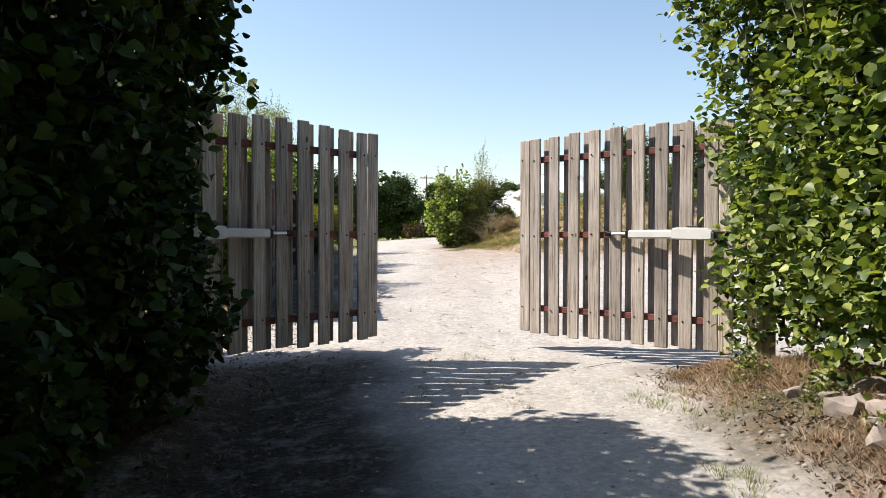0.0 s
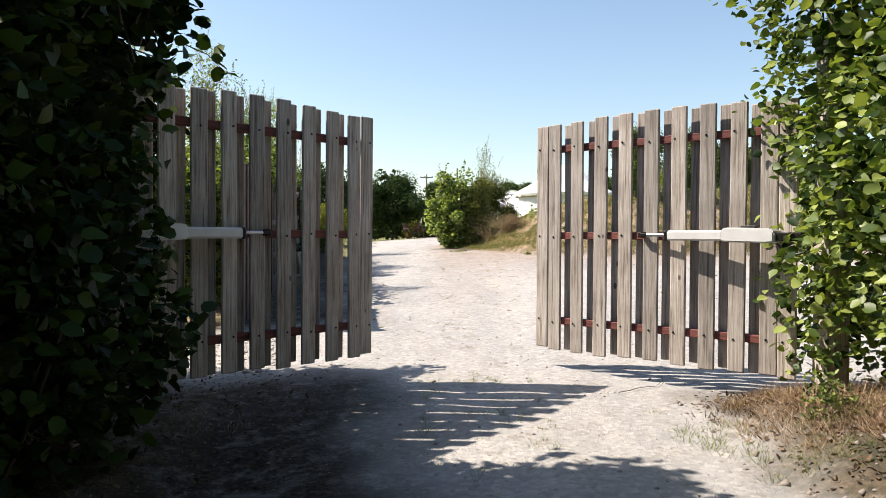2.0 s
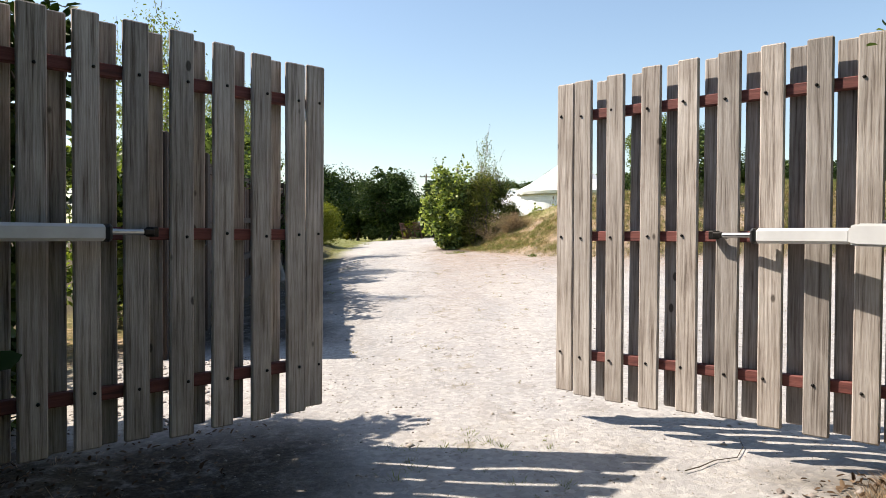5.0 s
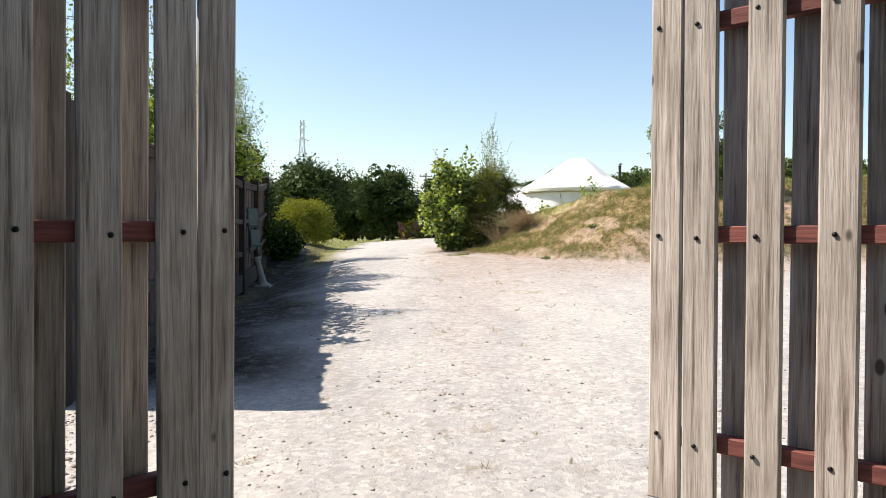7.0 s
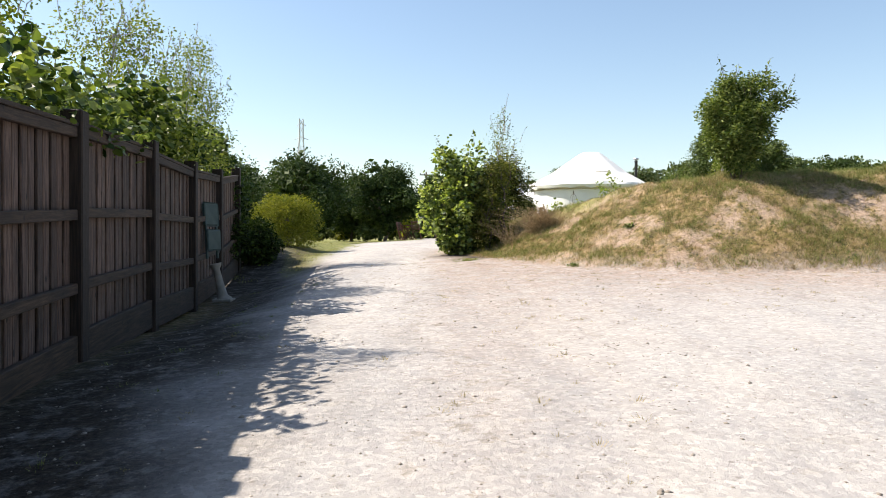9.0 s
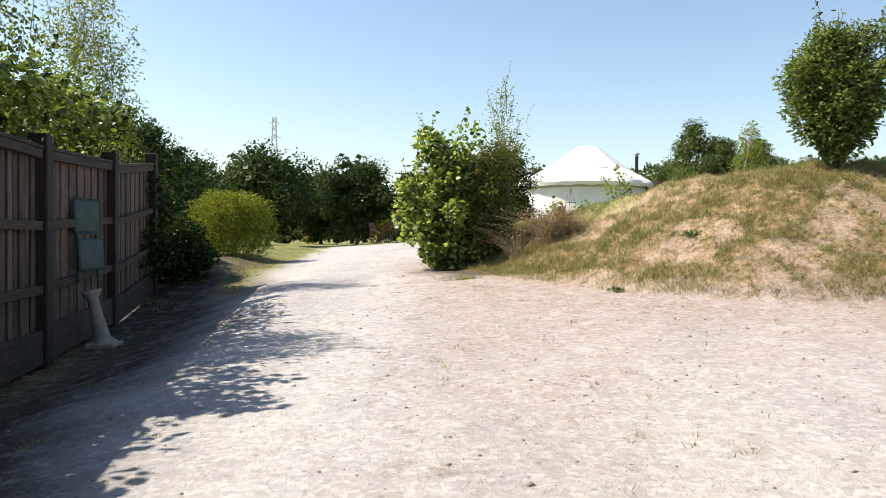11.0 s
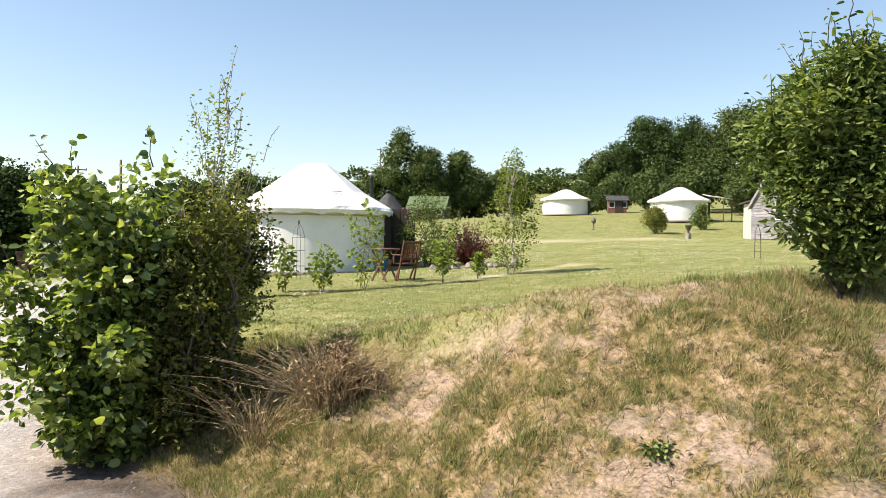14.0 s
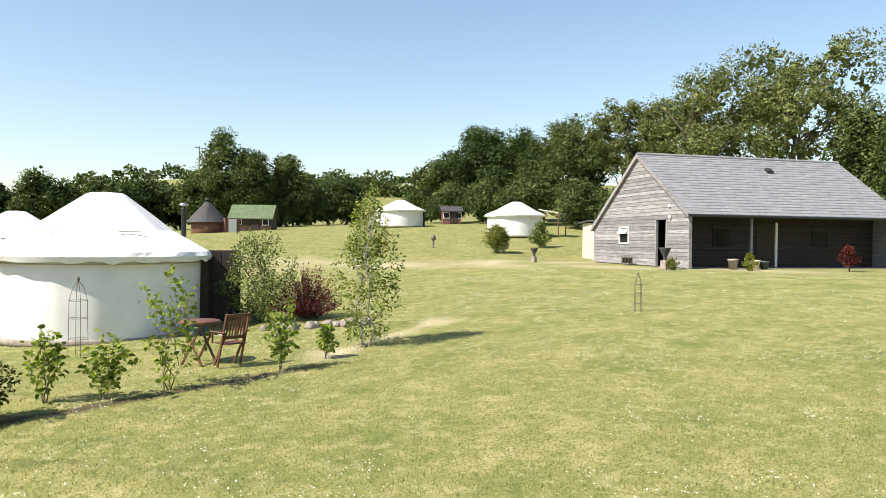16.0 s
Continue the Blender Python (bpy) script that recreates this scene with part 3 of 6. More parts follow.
def leaf_mesh(name, pos, size, up=0.25, ratio=0.75, simple_leaf=False, outward=None, droop=0.0, fine=False):
    """Leaves at the points: each one folded along its midrib (or a plain rhomb, far off)."""
    n = len(pos)
    size = size * RNG.uniform(0.6, 1.25, n)
    d = RNG.normal(size=(n, 3))
    d[:, 2] = d[:, 2] * 0.55 - droop
    if outward is not None:
        d += outward * 0.8
    d /= np.linalg.norm(d, axis=1, keepdims=True)
    nrm = RNG.normal(size=(n, 3)) * 0.8
    nrm[:, 2] += up * 4
    if outward is not None:
        nrm += outward * (3.6 if simple_leaf else 0.9)
    side = np.cross(d, nrm)
    side /= np.linalg.norm(side, axis=1, keepdims=True) + 1e-9
    nrm = np.cross(side, d)
    L, W = size[:, None], size[:, None] * ratio
    if simple_leaf:
        v = np.stack([pos - d * L * 0.5, pos + side * W * 0.5, pos + d * L * 0.5 + nrm * L * 0.06, pos - side * W * 0.5], 1).reshape(-1, 3)
        q = np.arange(n * 4).reshape(n, 4)
        return mesh_np(name, v, q)
    b, t = pos, pos + d * L - nrm * L * 0.12
    if fine:
        m = pos + d * L * 0.52 - nrm * L * 0.03
        cols = [b, m, t]
        for sg in (1, -1):
            for f, wd, up_ in ((0.16, 0.36, 0.08), (0.45, 0.5, 0.09), (0.78, 0.3, 0.0)):
                jag = RNG.uniform(0.85, 1.12, (n, 1))
                cols.append(pos + d * L * f * jag + sg * side * W * wd * jag + nrm * L * up_)
        v = np.stack(cols, 1).reshape(-1, 3)
        o = np.arange(n)[:, None] * 9
        q = np.concatenate([o + np.array([k]) for k in ((0, 3, 4, 1), (1, 4, 5, 2), (0, 1, 7, 6), (1, 2, 8, 7))], 1).reshape(-1, 4)
        return mesh_np(name, v, q, True)
    l1, l2 = pos + d * L * 0.22 + side * W * 0.42 + nrm * L * 0.1, pos + d * L * 0.68 + side * W * 0.4 + nrm * L * 0.06
    r1, r2 = pos + d * L * 0.22 - side * W * 0.42 + nrm * L * 0.1, pos + d * L * 0.68 - side * W * 0.4 + nrm * L * 0.06
    v = np.stack([b, l1, l2, t, r2, r1], 1).reshape(-1, 3)
    o = np.arange(n)[:, None] * 6
    q = np.concatenate([o + np.array([[0, 1, 2, 3]]), o + np.array([[0, 3, 4, 5]])], 1).reshape(-1, 4)
    return mesh_np(name, v, q)


def sphere_dirs(n):
    d = RNG.normal(size=(n, 3))
    return d / np.linalg.norm(d, axis=1, keepdims=True)


def clump_points(centres, radii, per):
    """Points gathered round the clump centres, thick at the rim."""
    k = len(centres)
    d = sphere_dirs(k * per)
    r = RNG.uniform(0.25, 1.0, k * per) ** 0.5
    c, rad = np.repeat(centres, per, 0), np.repeat(radii, per)
    return c + d * (r * rad)[:, None] * np.array([1, 1, 0.85]), d


def limb(a, b, ra, rb, sag=0.1, k=5):
    a, b = np.array(a, float), np.array(b, float)
    t = np.linspace(0, 1, k)[:, None]
    p = a + (b - a) * t
    p[1:-1] += RNG.normal(size=(k - 2, 3)) * np.linalg.norm(b - a) * 0.05
    p[:, 2] += np.sin(t[:, 0] * math.pi) * sag * np.linalg.norm(b - a)
    return p, np.linspace(ra, rb, k)


def tree(name, x, y, h, crown_r, crown_lo, leaf, clumps, per, mat, bark, label, category="tree", trunk_r=None, spread=1.0,
         simple_leaf=False, stems=1, top_narrow=0.6, ratio=0.6, clump_r=None, droop=0.0, group="", lean=(0, 0), z=None, vase=0.0, shoots=0, lump=1.0):
    """A tree or shrub with tapered trunk and limbs, and a crown of leaf clumps between crown_lo and h."""
    base = Vector((x, y, (gz(x, y) if z is None else z) - 0.04))
    root = thing(name, None, None, Matrix.Translation(base), label, category, group)
    trunk_r = trunk_r or h * 0.022
    cz = RNG.uniform(0, 1, clumps) ** 0.9
    ang, rad = RNG.uniform(0, 2 * np.pi, clumps), RNG.uniform(0.15, 1, clumps) ** 0.55
    prof = np.sin(np.pi * np.clip(0.2 + 0.74 * cz, 0, 1)) ** 0.5 * (1 - (1 - top_narrow) * cz)
    prof = prof * (0.5 + 0.5 * smooth(0.0, 0.4, cz))
    if vase:
        prof = (vase + (1 - vase) * cz ** 0.7) * np.sqrt(np.clip(1 - (np.clip(cz - 0.55, 0, 1) / 0.5) ** 2, 0.05, 1))
    ph = RNG.uniform(0, 6)
    lop = 1 + lump * (0.2 * np.sin(ang * 2 + ph) + 0.22 * np.sin(ang * 3 + cz * 9 + ph) + 0.14 * np.sin(ang * 5 - cz * 13))
    c0 = clump_r or crown_r * 0.3
    rr = (crown_r - 0.7 * c0) * prof * rad * lop * spread
    lo, hi = crown_lo + 0.5 * c0, (h - 0.8 * c0) * (1 - 0.13 * lump * rad * (1 + np.sin(ang * 3 + 2 * ph)))
    C = np.stack([rr * np.cos(ang) + lean[0] * cz, rr * np.sin(ang) + lean[1] * cz, lo + (hi - lo) * cz], 1)
    cr = (clump_r or crown_r * 0.3) * RNG.uniform(0.6, 1.25, clumps)
    pts, out = clump_points(C, cr, per)
    limbs = []
    for i in RNG.permutation(clumps)[:shoots]:
        a0 = C[i] + np.array([0, 0, cr[i] * 0.6])
        dr = np.array([C[i][0] * 0.35 / crown_r + RNG.normal() * 0.2, C[i][1] * 0.35 / crown_r + RNG.normal() * 0.2, 1.0])
        ln = RNG.uniform(0.12, 0.3) * h ** 0.5 * 0.8
        limbs.append(limb(a0, a0 + dr * ln, 0.005, 0.002, 0.0, 4))
        k = 9
        pts = np.concatenate([pts, a0 + dr * ln * np.linspace(0.1, 1, k)[:, None] + RNG.normal(size=(k, 3)) * leaf * 0.4])
        out = np.concatenate([out, sphere_dirs(k)])
    n_shoots = len(limbs)
    for sidx in range(stems):
        a = RNG.uniform(0, 6.28)
        off = np.array([math.cos(a), math.sin(a), 0]) * (0.06 * h if stems > 1 else 0)
        top = off * 2.2 + np.array([lean[0] * 0.6, lean[1] * 0.6, crown_lo + (h - crown_lo) * (0.86 if stems == 1 else RNG.uniform(0.55, 0.85))])
        limbs.append(limb(off * 0.5, top, trunk_r / stems ** 0.5, trunk_r * 0.15, 0.0, 7))
    nb = min(clumps, 26 if simple_leaf else 40)
    for i in RNG.permutation(clumps)[:nb]:
        c = C[i]
        foot, _ = limbs[n_shoots + i % stems]
        k = min(len(foot) - 2, max(1, int(len(foot) * min(0.85, max(0.1, (c[2] - 0.35 * np.hypot(c[0], c[1])) / h)))))
        limbs.append(limb(foot[k], c, trunk_r * 0.24 / stems ** 0.3, trunk_r * 0.06, 0.06, 5))
    part("trunk", tubes("trunk", limbs, 5), bark, root)
    if simple_leaf:
        m = clumps * per // 9
        i = RNG.integers(0, clumps, m)
        heart = C[i] * np.array([0.8, 0.8, 0.97]) + RNG.normal(size=(m, 3)) * (cr[i] * 0.33)[:, None]
        part("inner_foliage", leaf_mesh("inner_foliage", heart, leaf * 2.4, 0.1, 0.8, True), mat, root)
    part("crown", leaf_mesh("crown", pts, leaf, 0.22, ratio, simple_leaf, out, droop, leaf > 0.1), mat, root)
    return root


def hedge(name, x0, x1, y0, y1, h, n, leaf, mat, label, top_bulge=0.0, zfun=gz, seed=0.0, lo=0.05, shear=0.0, fine=False, sprays=0):
    """A leafy hedge: leaves crowd its uneven skin, stems stand inside."""
    base = Vector(((x0 + x1) / 2, (y0 + y1) / 2, 0))
    root = thing(name, None, None, Matrix.Translation(base), label, "hedge")
    w, l = x1 - x0, y1 - y0
    u, v, k = RNG.uniform(0, 1, n), RNG.uniform(0, 1, n), RNG.uniform(0, 1, n) ** 0.9
    face = RNG.integers(0, 5, n)
    depth = np.where(RNG.uniform(0, 1, n) < 0.25, RNG.uniform(0, 0.7, n), RNG.exponential(0.11, n))
    lx = np.where(face < 2, np.clip(depth, 0, w / 2), np.where(face < 4, w - np.clip(depth, 0, w / 2), u * w))
    k = np.where(face == 4, 1 - np.clip(depth * 0.6 / h, 0, 0.6), k)
    ends = RNG.uniform(0, 1, n) < 0.2
    lx = np.where(ends, u * w, lx)
    ly = np.where(ends, np.where(RNG.uniform(0, 1, n) < 0.5, depth, l - depth), v * l)
    px, py = x0 + lx, y0 + ly
    bulge = 0.17 * wobble(py, k * h * 1.3, 1.3, seed) + 0.1 * wobble(py, k * h, 3.4, seed + 2)
    sgn = np.sign(lx - w / 2)
    px = px + sgn * (bulge + top_bulge * smooth(0.72, 0.95, k) - 0.18 * smooth(0.22, 0.0, k))
    top = h * (1 + 0.07 * wobble(py, px, 1.1, seed) + 0.05 * wobble(py, px, 3.7, seed))
    px = px + shear * (py - y0)
    g = land_z(px, py)
    pz = g + lo + k * (top - lo)
    pos = np.stack([px, py, pz], 1) + RNG.normal(size=(n, 3)) * 0.05
    # loose shoots that stand out of the top and sides
    shoots = sprays or max(6, n // 260)
    sp, sq = [], []
    for i in range(shoots):
        yy = RNG.uniform(y0, y1)
        xx = RNG.choice([x0, x1]) if RNG.uniform() < 0.45 else RNG.uniform(x0, x1)
        xx += shear * (yy - y0)
        z0 = gz(xx, yy) + h * RNG.uniform(0.75, 1.0)
        dr = np.array([RNG.normal() * 0.35, RNG.normal() * 0.3, 1.0])
        ln = RNG.uniform(0.2, 0.75 if sprays else 0.5)
        a = np.array([xx, yy, z0 - 0.15])
        bpt = a + dr * ln
        sq.append(limb(a, bpt, 0.006, 0.002, 0.05, 4))
        m = int(9 * ln / 0.35) + 3
        sp.append(a + (bpt - a) * np.linspace(0.2, 1, m)[:, None] + RNG.normal(size=(m, 3)) * 0.03)
    pos = np.concatenate([pos] + sp)
    out = np.zeros_like(pos)
    out[:, 0] = np.sign(pos[:, 0] - (x0 + x1) / 2)
    stems = [] + sq
    for yy in np.arange(y0 + 0.4, y1 - 0.35, 0.45):
        for xx in (x0 + w * 0.3, x0 + w * 0.7):
            xx2, yy2 = xx + shear * (yy - y0) + RNG.normal() * 0.1, yy + RNG.normal() * 0.08
            g0 = gz(xx2, yy2)
            stems.append(limb((xx2, yy2, g0 - 0.05), (xx2 + RNG.normal() * 0.25, yy2 + RNG.normal() * 0.25, g0 + h * RNG.uniform(0.75, 0.97)), 0.014, 0.005, 0.0, 5))
    m = n // 4
    hx, hy = RNG.uniform(x0 + 0.22, x1 - 0.22, m), RNG.uniform(y0 + 0.15, y1 - 0.15, m)
    hk = RNG.uniform(0.12, 0.93, m)
    hx = hx + shear * (hy - y0)
    heart = np.stack([hx, hy, land_z(hx, hy) + hk * h], 1)
    off = np.array(base)
    part("inner_foliage", leaf_mesh("inner_foliage", heart - off, leaf * 1.9, 0.1, 0.8), mat, root)
    stems = [(p - off, r) for p, r in stems]
    part("branchwork", tubes("branchwork", stems, 5), M_BARK, root)
    part("foliage", leaf_mesh("foliage", pos - off, leaf, 0.22, 0.82, False, out * 0.5, fine=fine), mat, root)
    return root


def blades(name, px, py, height, width, mat, label, category, lean=0.35, zoff=-0.01):
    n = len(px)
    h = height * RNG.uniform(0.45, 1.3, n)
    a = RNG.uniform(0, 2 * np.pi, n)
    d = np.stack([np.cos(a), np.sin(a), np.zeros(n)], 1)
    ln = RNG.normal(size=(n, 2)) * lean
    base = np.stack([px, py, land_z(px, py) + zoff], 1)
    w = (width * RNG.uniform(0.6, 1.2, n))[:, None]
    tip = base + np.stack([ln[:, 0] * h, ln[:, 1] * h, h], 1)
    v = np.stack([base - d * w, base + d * w, tip], 1).reshape(-1, 3)
    q = np.arange(n * 3).reshape(n, 3)
    return thing(name, mesh_np(name, v, q), mat, None, label, category, "", "stuff")


# ---------- entrance gate ----------
LEAF_LEN, BOARD_W, GATE_LO, GATE_HI = 1.87, 0.105, 0.40, 2.10
PITCH = (LEAF_LEN - 11 * BOARD_W) / 8 + BOARD_W


def gate_leaf(hinge, free, flip, label):
    """A double-boarded leaf: x runs from the hinge to the free end, boards on both faces of three rails; flip = side of the front face."""
    ang = math.atan2(free[1] - hinge[1], free[0] - hinge[0])
    root = thing("gate_leaf", None, None, pose(hinge[0], hinge[1], 0, 0, 0, math.degrees(ang)), label, "gate", "leaves of the entrance gate")
    ft, rt = 0.022, 0.045
    front = flip * (rt / 2 + ft / 2)
    us = [LEAF_LEN - BOARD_W / 2, LEAF_LEN - BOARD_W * 1.5 - 0.004]
    us += [LEAF_LEN - 2 * BOARD_W - PITCH * (i + 1) + BOARD_W / 2 for i in range(7)]
    us += [BOARD_W * 1.5 + 0.004, BOARD_W / 2]
    rails = (0.615, 1.255, 1.905)
    disc = lathe([(0.0075, 0.0), (0.0075, 0.004), (0.003, 0.007)], 6)
    for i, u in enumerate(us):
        top = GATE_HI + 0.045 * math.sin(math.pi * min(1, (u / LEAF_LEN) * 0.9 + 0.05)) - 0.03 + RNG.uniform(-0.007, 0.007)
        lo = GATE_LO + RNG.uniform(-0.012, 0.012)
        part("board", slab(BOARD_W * RNG.choice([0.97, 1.0, 1.02]), ft, round(top - lo, 2), 0.006), M_GATE, root, pose(u, front, (top + lo) / 2, RNG.normal() * 0.12, RNG.normal() * 0.22, RNG.normal() * 0.7))
        for z in rails:
            for du in (0.012 if i % 2 else 0.024,):
                part("bolt", disc, M_BOLT, root, pose(u + du + RNG.normal() * 0.003, front + flip * ft / 2, z + RNG.normal() * 0.006, 90 * (-flip), 0, 0))
    for i in range(8):
        u = (us[1] - PITCH / 2 - 0.004) - PITCH * i + 0.0 if i else us[1] - PITCH / 2
        top = GATE_HI + 0.045 * math.sin(math.pi * min(1, (u / LEAF_LEN) * 0.9 + 0.05)) - 0.035 + RNG.uniform(-0.007, 0.007)
        lo = GATE_LO + RNG.uniform(-0.012, 0.012)
        part("board", slab(BOARD_W, ft, round(top - lo, 2), 0.006), M_GATE, root, pose(u, -front, (top + lo) / 2, 0, RNG.normal() * 0.2, RNG.normal() * 0.5))
    for z in rails:
        part("rail", slab(LEAF_LEN - 0.03, rt, 0.052, 0.004), M_RAIL, root, pose(LEAF_LEN / 2, 0, z), "dark red stained rail")
    for z in (0.66, 1.86):
        part("hinge", slab(0.30, 0.006, 0.045, 0.002), M_BOLT, root, pose(0.09, -front - flip * 0.016, z))
    return root


HINGE_R, FREE_R = (2.10, 5.24), (0.745, 6.52)
HINGE_L, FREE_L = (-1.89, 4.88), (-0.545, 6.19)
gate_leaf(HINGE_R, FREE_R, 1, "weathered grey softwood gate leaf, standing half open, sunlit")
gate_leaf(HINGE_L, FREE_L, -1, "weathered grey softwood gate leaf, standing half open, shaded")


def gate_post(x, y):
    root = thing("gate_post", None, None, pose(x, y, gz(x, y) - 0.1), "thick grey timber gate post at the hedge", "post", "posts of the entrance gate")
    part("shaft", slab(0.15, 0.15, 2.2, 0.012), M_GATE, root, pose(0, 0, 1.1))
    part("cap", mesh_from("cap", [(-.08, -.08, 0), (.08, -.08, 0), (.08, .08, 0), (-.08, .08, 0), (0, 0, .05)], [(0, 1, 2, 3), (0, 1, 4), (1, 2, 4), (2, 3, 4), (3, 0, 4)]), M_GATE, root, pose(0, 0, 2.202))
    return root


post_r = gate_post(2.24, 5.13)
part("stop_box", slab(0.05, 0.09, 0.15, 0.008), M_BLACK, post_r, pose(-0.1, -0.03, 0.75), "black steel gate stop")
gate_post(-2.02, 4.75)


def gate_opener(rear, tip, side, label):
    """Electric ram: rear bracket on the post, housing, barrel, steel rod and clevis on the leaf; x runs from the rear to the tip."""
    a = math.atan2(tip[1] - rear[1], tip[0] - rear[0])
    ln = math.hypot(tip[0] - rear[0], tip[1] - rear[1])
    root = thing("gate_opener", None, None, pose(rear[0], rear[1], 1.262, 0, 0, math.degrees(a)), label, "gate opener", "rams that drive the gate")
    bm = bmesh.new()
    prof = [(0.0, -0.042), (0.0, 0.016), (0.025, 0.04), (0.30, 0.046), (0.335, 0.034), (0.335, -0.036), (0.30, -0.044), (0.05, -0.048)]
    A = [bm.verts.new((x, -0.05, z)) for x, z in prof]
    B = [bm.verts.new((x, 0.05, z)) for x, z in prof]
    bm.faces.new(A)
    bm.faces.new(B[::-1])
    for i in range(len(prof)):
        k = (i + 1) % len(prof)
        bm.faces.new((A[k], A[i], B[i], B[k]))
    bmesh.ops.recalc_face_normals(bm, faces=bm.faces[:])
    bmesh.ops.bevel(bm, geom=bm.edges[:], offset=0.009, segments=2, affect="EDGES")
    me = bpy.data.meshes.new("housing")
    bm.to_mesh(me)
    bm.free()
    part("housing", me, M_ARM, root)
    part("barrel", slab(0.40, 0.066, 0.066, 0.012), M_ARM, root, pose(0.53, 0, -0.004))
    part("end_collar", slab(0.03, 0.07, 0.07, 0.012), M_BLACK, root, pose(0.742, 0, -0.004), "black end collar")
    rod = tubes("rod", [(np.array([[0.74, 0, 0], [ln * 0.5 + 0.37, 0, 0], [ln - 0.02, 0, 0]]), [0.012, 0.012, 0.012])], 10)
    part("rod", rod, M_STEEL, root, None, "bright steel rod")
    part("clevis", slab(0.05, 0.03, 0.026, 0.005), M_BOLT, root, pose(ln - 0.01, 0, 0))
    part("leaf_bracket", slab(0.03, 0.08, 0.04, 0.004), M_BOLT, root, pose(ln + 0.02, -side * 0.03, 0))
    part("rear_bracket", slab(0.16, 0.05, 0.05, 0.005), M_BOLT, root, pose(-0.07, 0, -0.01))
    part("release_cap", slab(0.10, 0.05, 0.014, 0.005), M_BLACK, root, pose(0.17, 0, 0.05))
    cable = [(0.0, 0.0, -0.05), (-0.07, 0.02, -0.12), (-0.16, 0.02, -0.1), (-0.24, 0.03, -0.04)]
    part("cable", tubes("cable", [(np.array(cable), [0.007] * 4)], 6), M_BLACK, root)
    return root


def leaf_point(h, f, u, off):
    d = Vector((f[0] - h[0], f[1] - h[1])).normalized()
    n = Vector((-d.y, d.x))
    return (h[0] + d.x * u + n.x * off, h[1] + d.y * u + n.y * off)


gate_opener(leaf_point(HINGE_R, FREE_R, 0.05, 0.24), leaf_point(HINGE_R, FREE_R, 0.97, 0.085), 1, "pale grey electric ram bolted to the sunlit gate leaf")
gate_opener(leaf_point(HINGE_L, FREE_L, 0.05, -0.24), leaf_point(HINGE_L, FREE_L, 0.97, -0.085), -1, "pale grey electric ram bolted to the shaded gate leaf")

# ---------- fence along the drive ----------
def fx(y):
    return -2.25 - 0.115 * (y - 10)


FENCE_POSTS = [9.85 + 2.08 * i for i in range(6)]


def fence_foot(y):
    return gz(fx(y), y) + 0.15 * float(smooth(11, 14.5, y))


def fence():
    root = thing("fence", None, None, pose(0, 0, 0), "dark brown board fence with square posts and rails", "fence")
    a = math.degrees(math.atan(0.115))
    for y in FENCE_POSTS:
        g = fence_foot(y)
        part("post", slab(0.15, 0.15, 2.07, 0.01), M_FENCE_POST, root, pose(fx(y), y, g + 0.73, 0, 0, a))
    for y0, y1 in zip(FENCE_POSTS, FENCE_POSTS[1:]):
        ym = (y0 + y1) / 2
        g = fence_foot(ym)
        slope = math.degrees(math.atan((fence_foot(y1) - fence_foot(y0)) / (y1 - y0)))
        ln = y1 - y0 - 0.13
        for z, hh in ((0.03, 0.28), (0.50, 0.075), (1.02, 0.075), (1.60, 0.075)):
            part("rail", slab(0.05, ln, hh, 0.005), M_FENCE_H, root, pose(fx(ym) + 0.02, ym, g + z, slope, 0, a))
        cap = part("capping", slab(0.085, ln, 0.03, 0.005), M_FENCE_H, root, pose(fx(ym) + 0.01, ym, g + 1.655, slope, 0, a))
        # added near-black sheet that keeps the gaps between the slats dark
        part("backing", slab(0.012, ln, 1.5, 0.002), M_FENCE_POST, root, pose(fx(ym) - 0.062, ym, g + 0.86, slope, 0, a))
        k = 17
        for i in range(k):
            y = y0 + 0.065 + ln * (i + 0.5) / k
            part("slat", slab(0.02, ln / k * 0.8, 1.52, 0.004), M_SLAT, root, pose(fx(y) - 0.022 - 0.008 * (i % 2), y, fence_foot(y) + 0.86 + RNG.normal() * 0.006, 0, 0, a + RNG.normal() * 2.0))
    return root


fence()


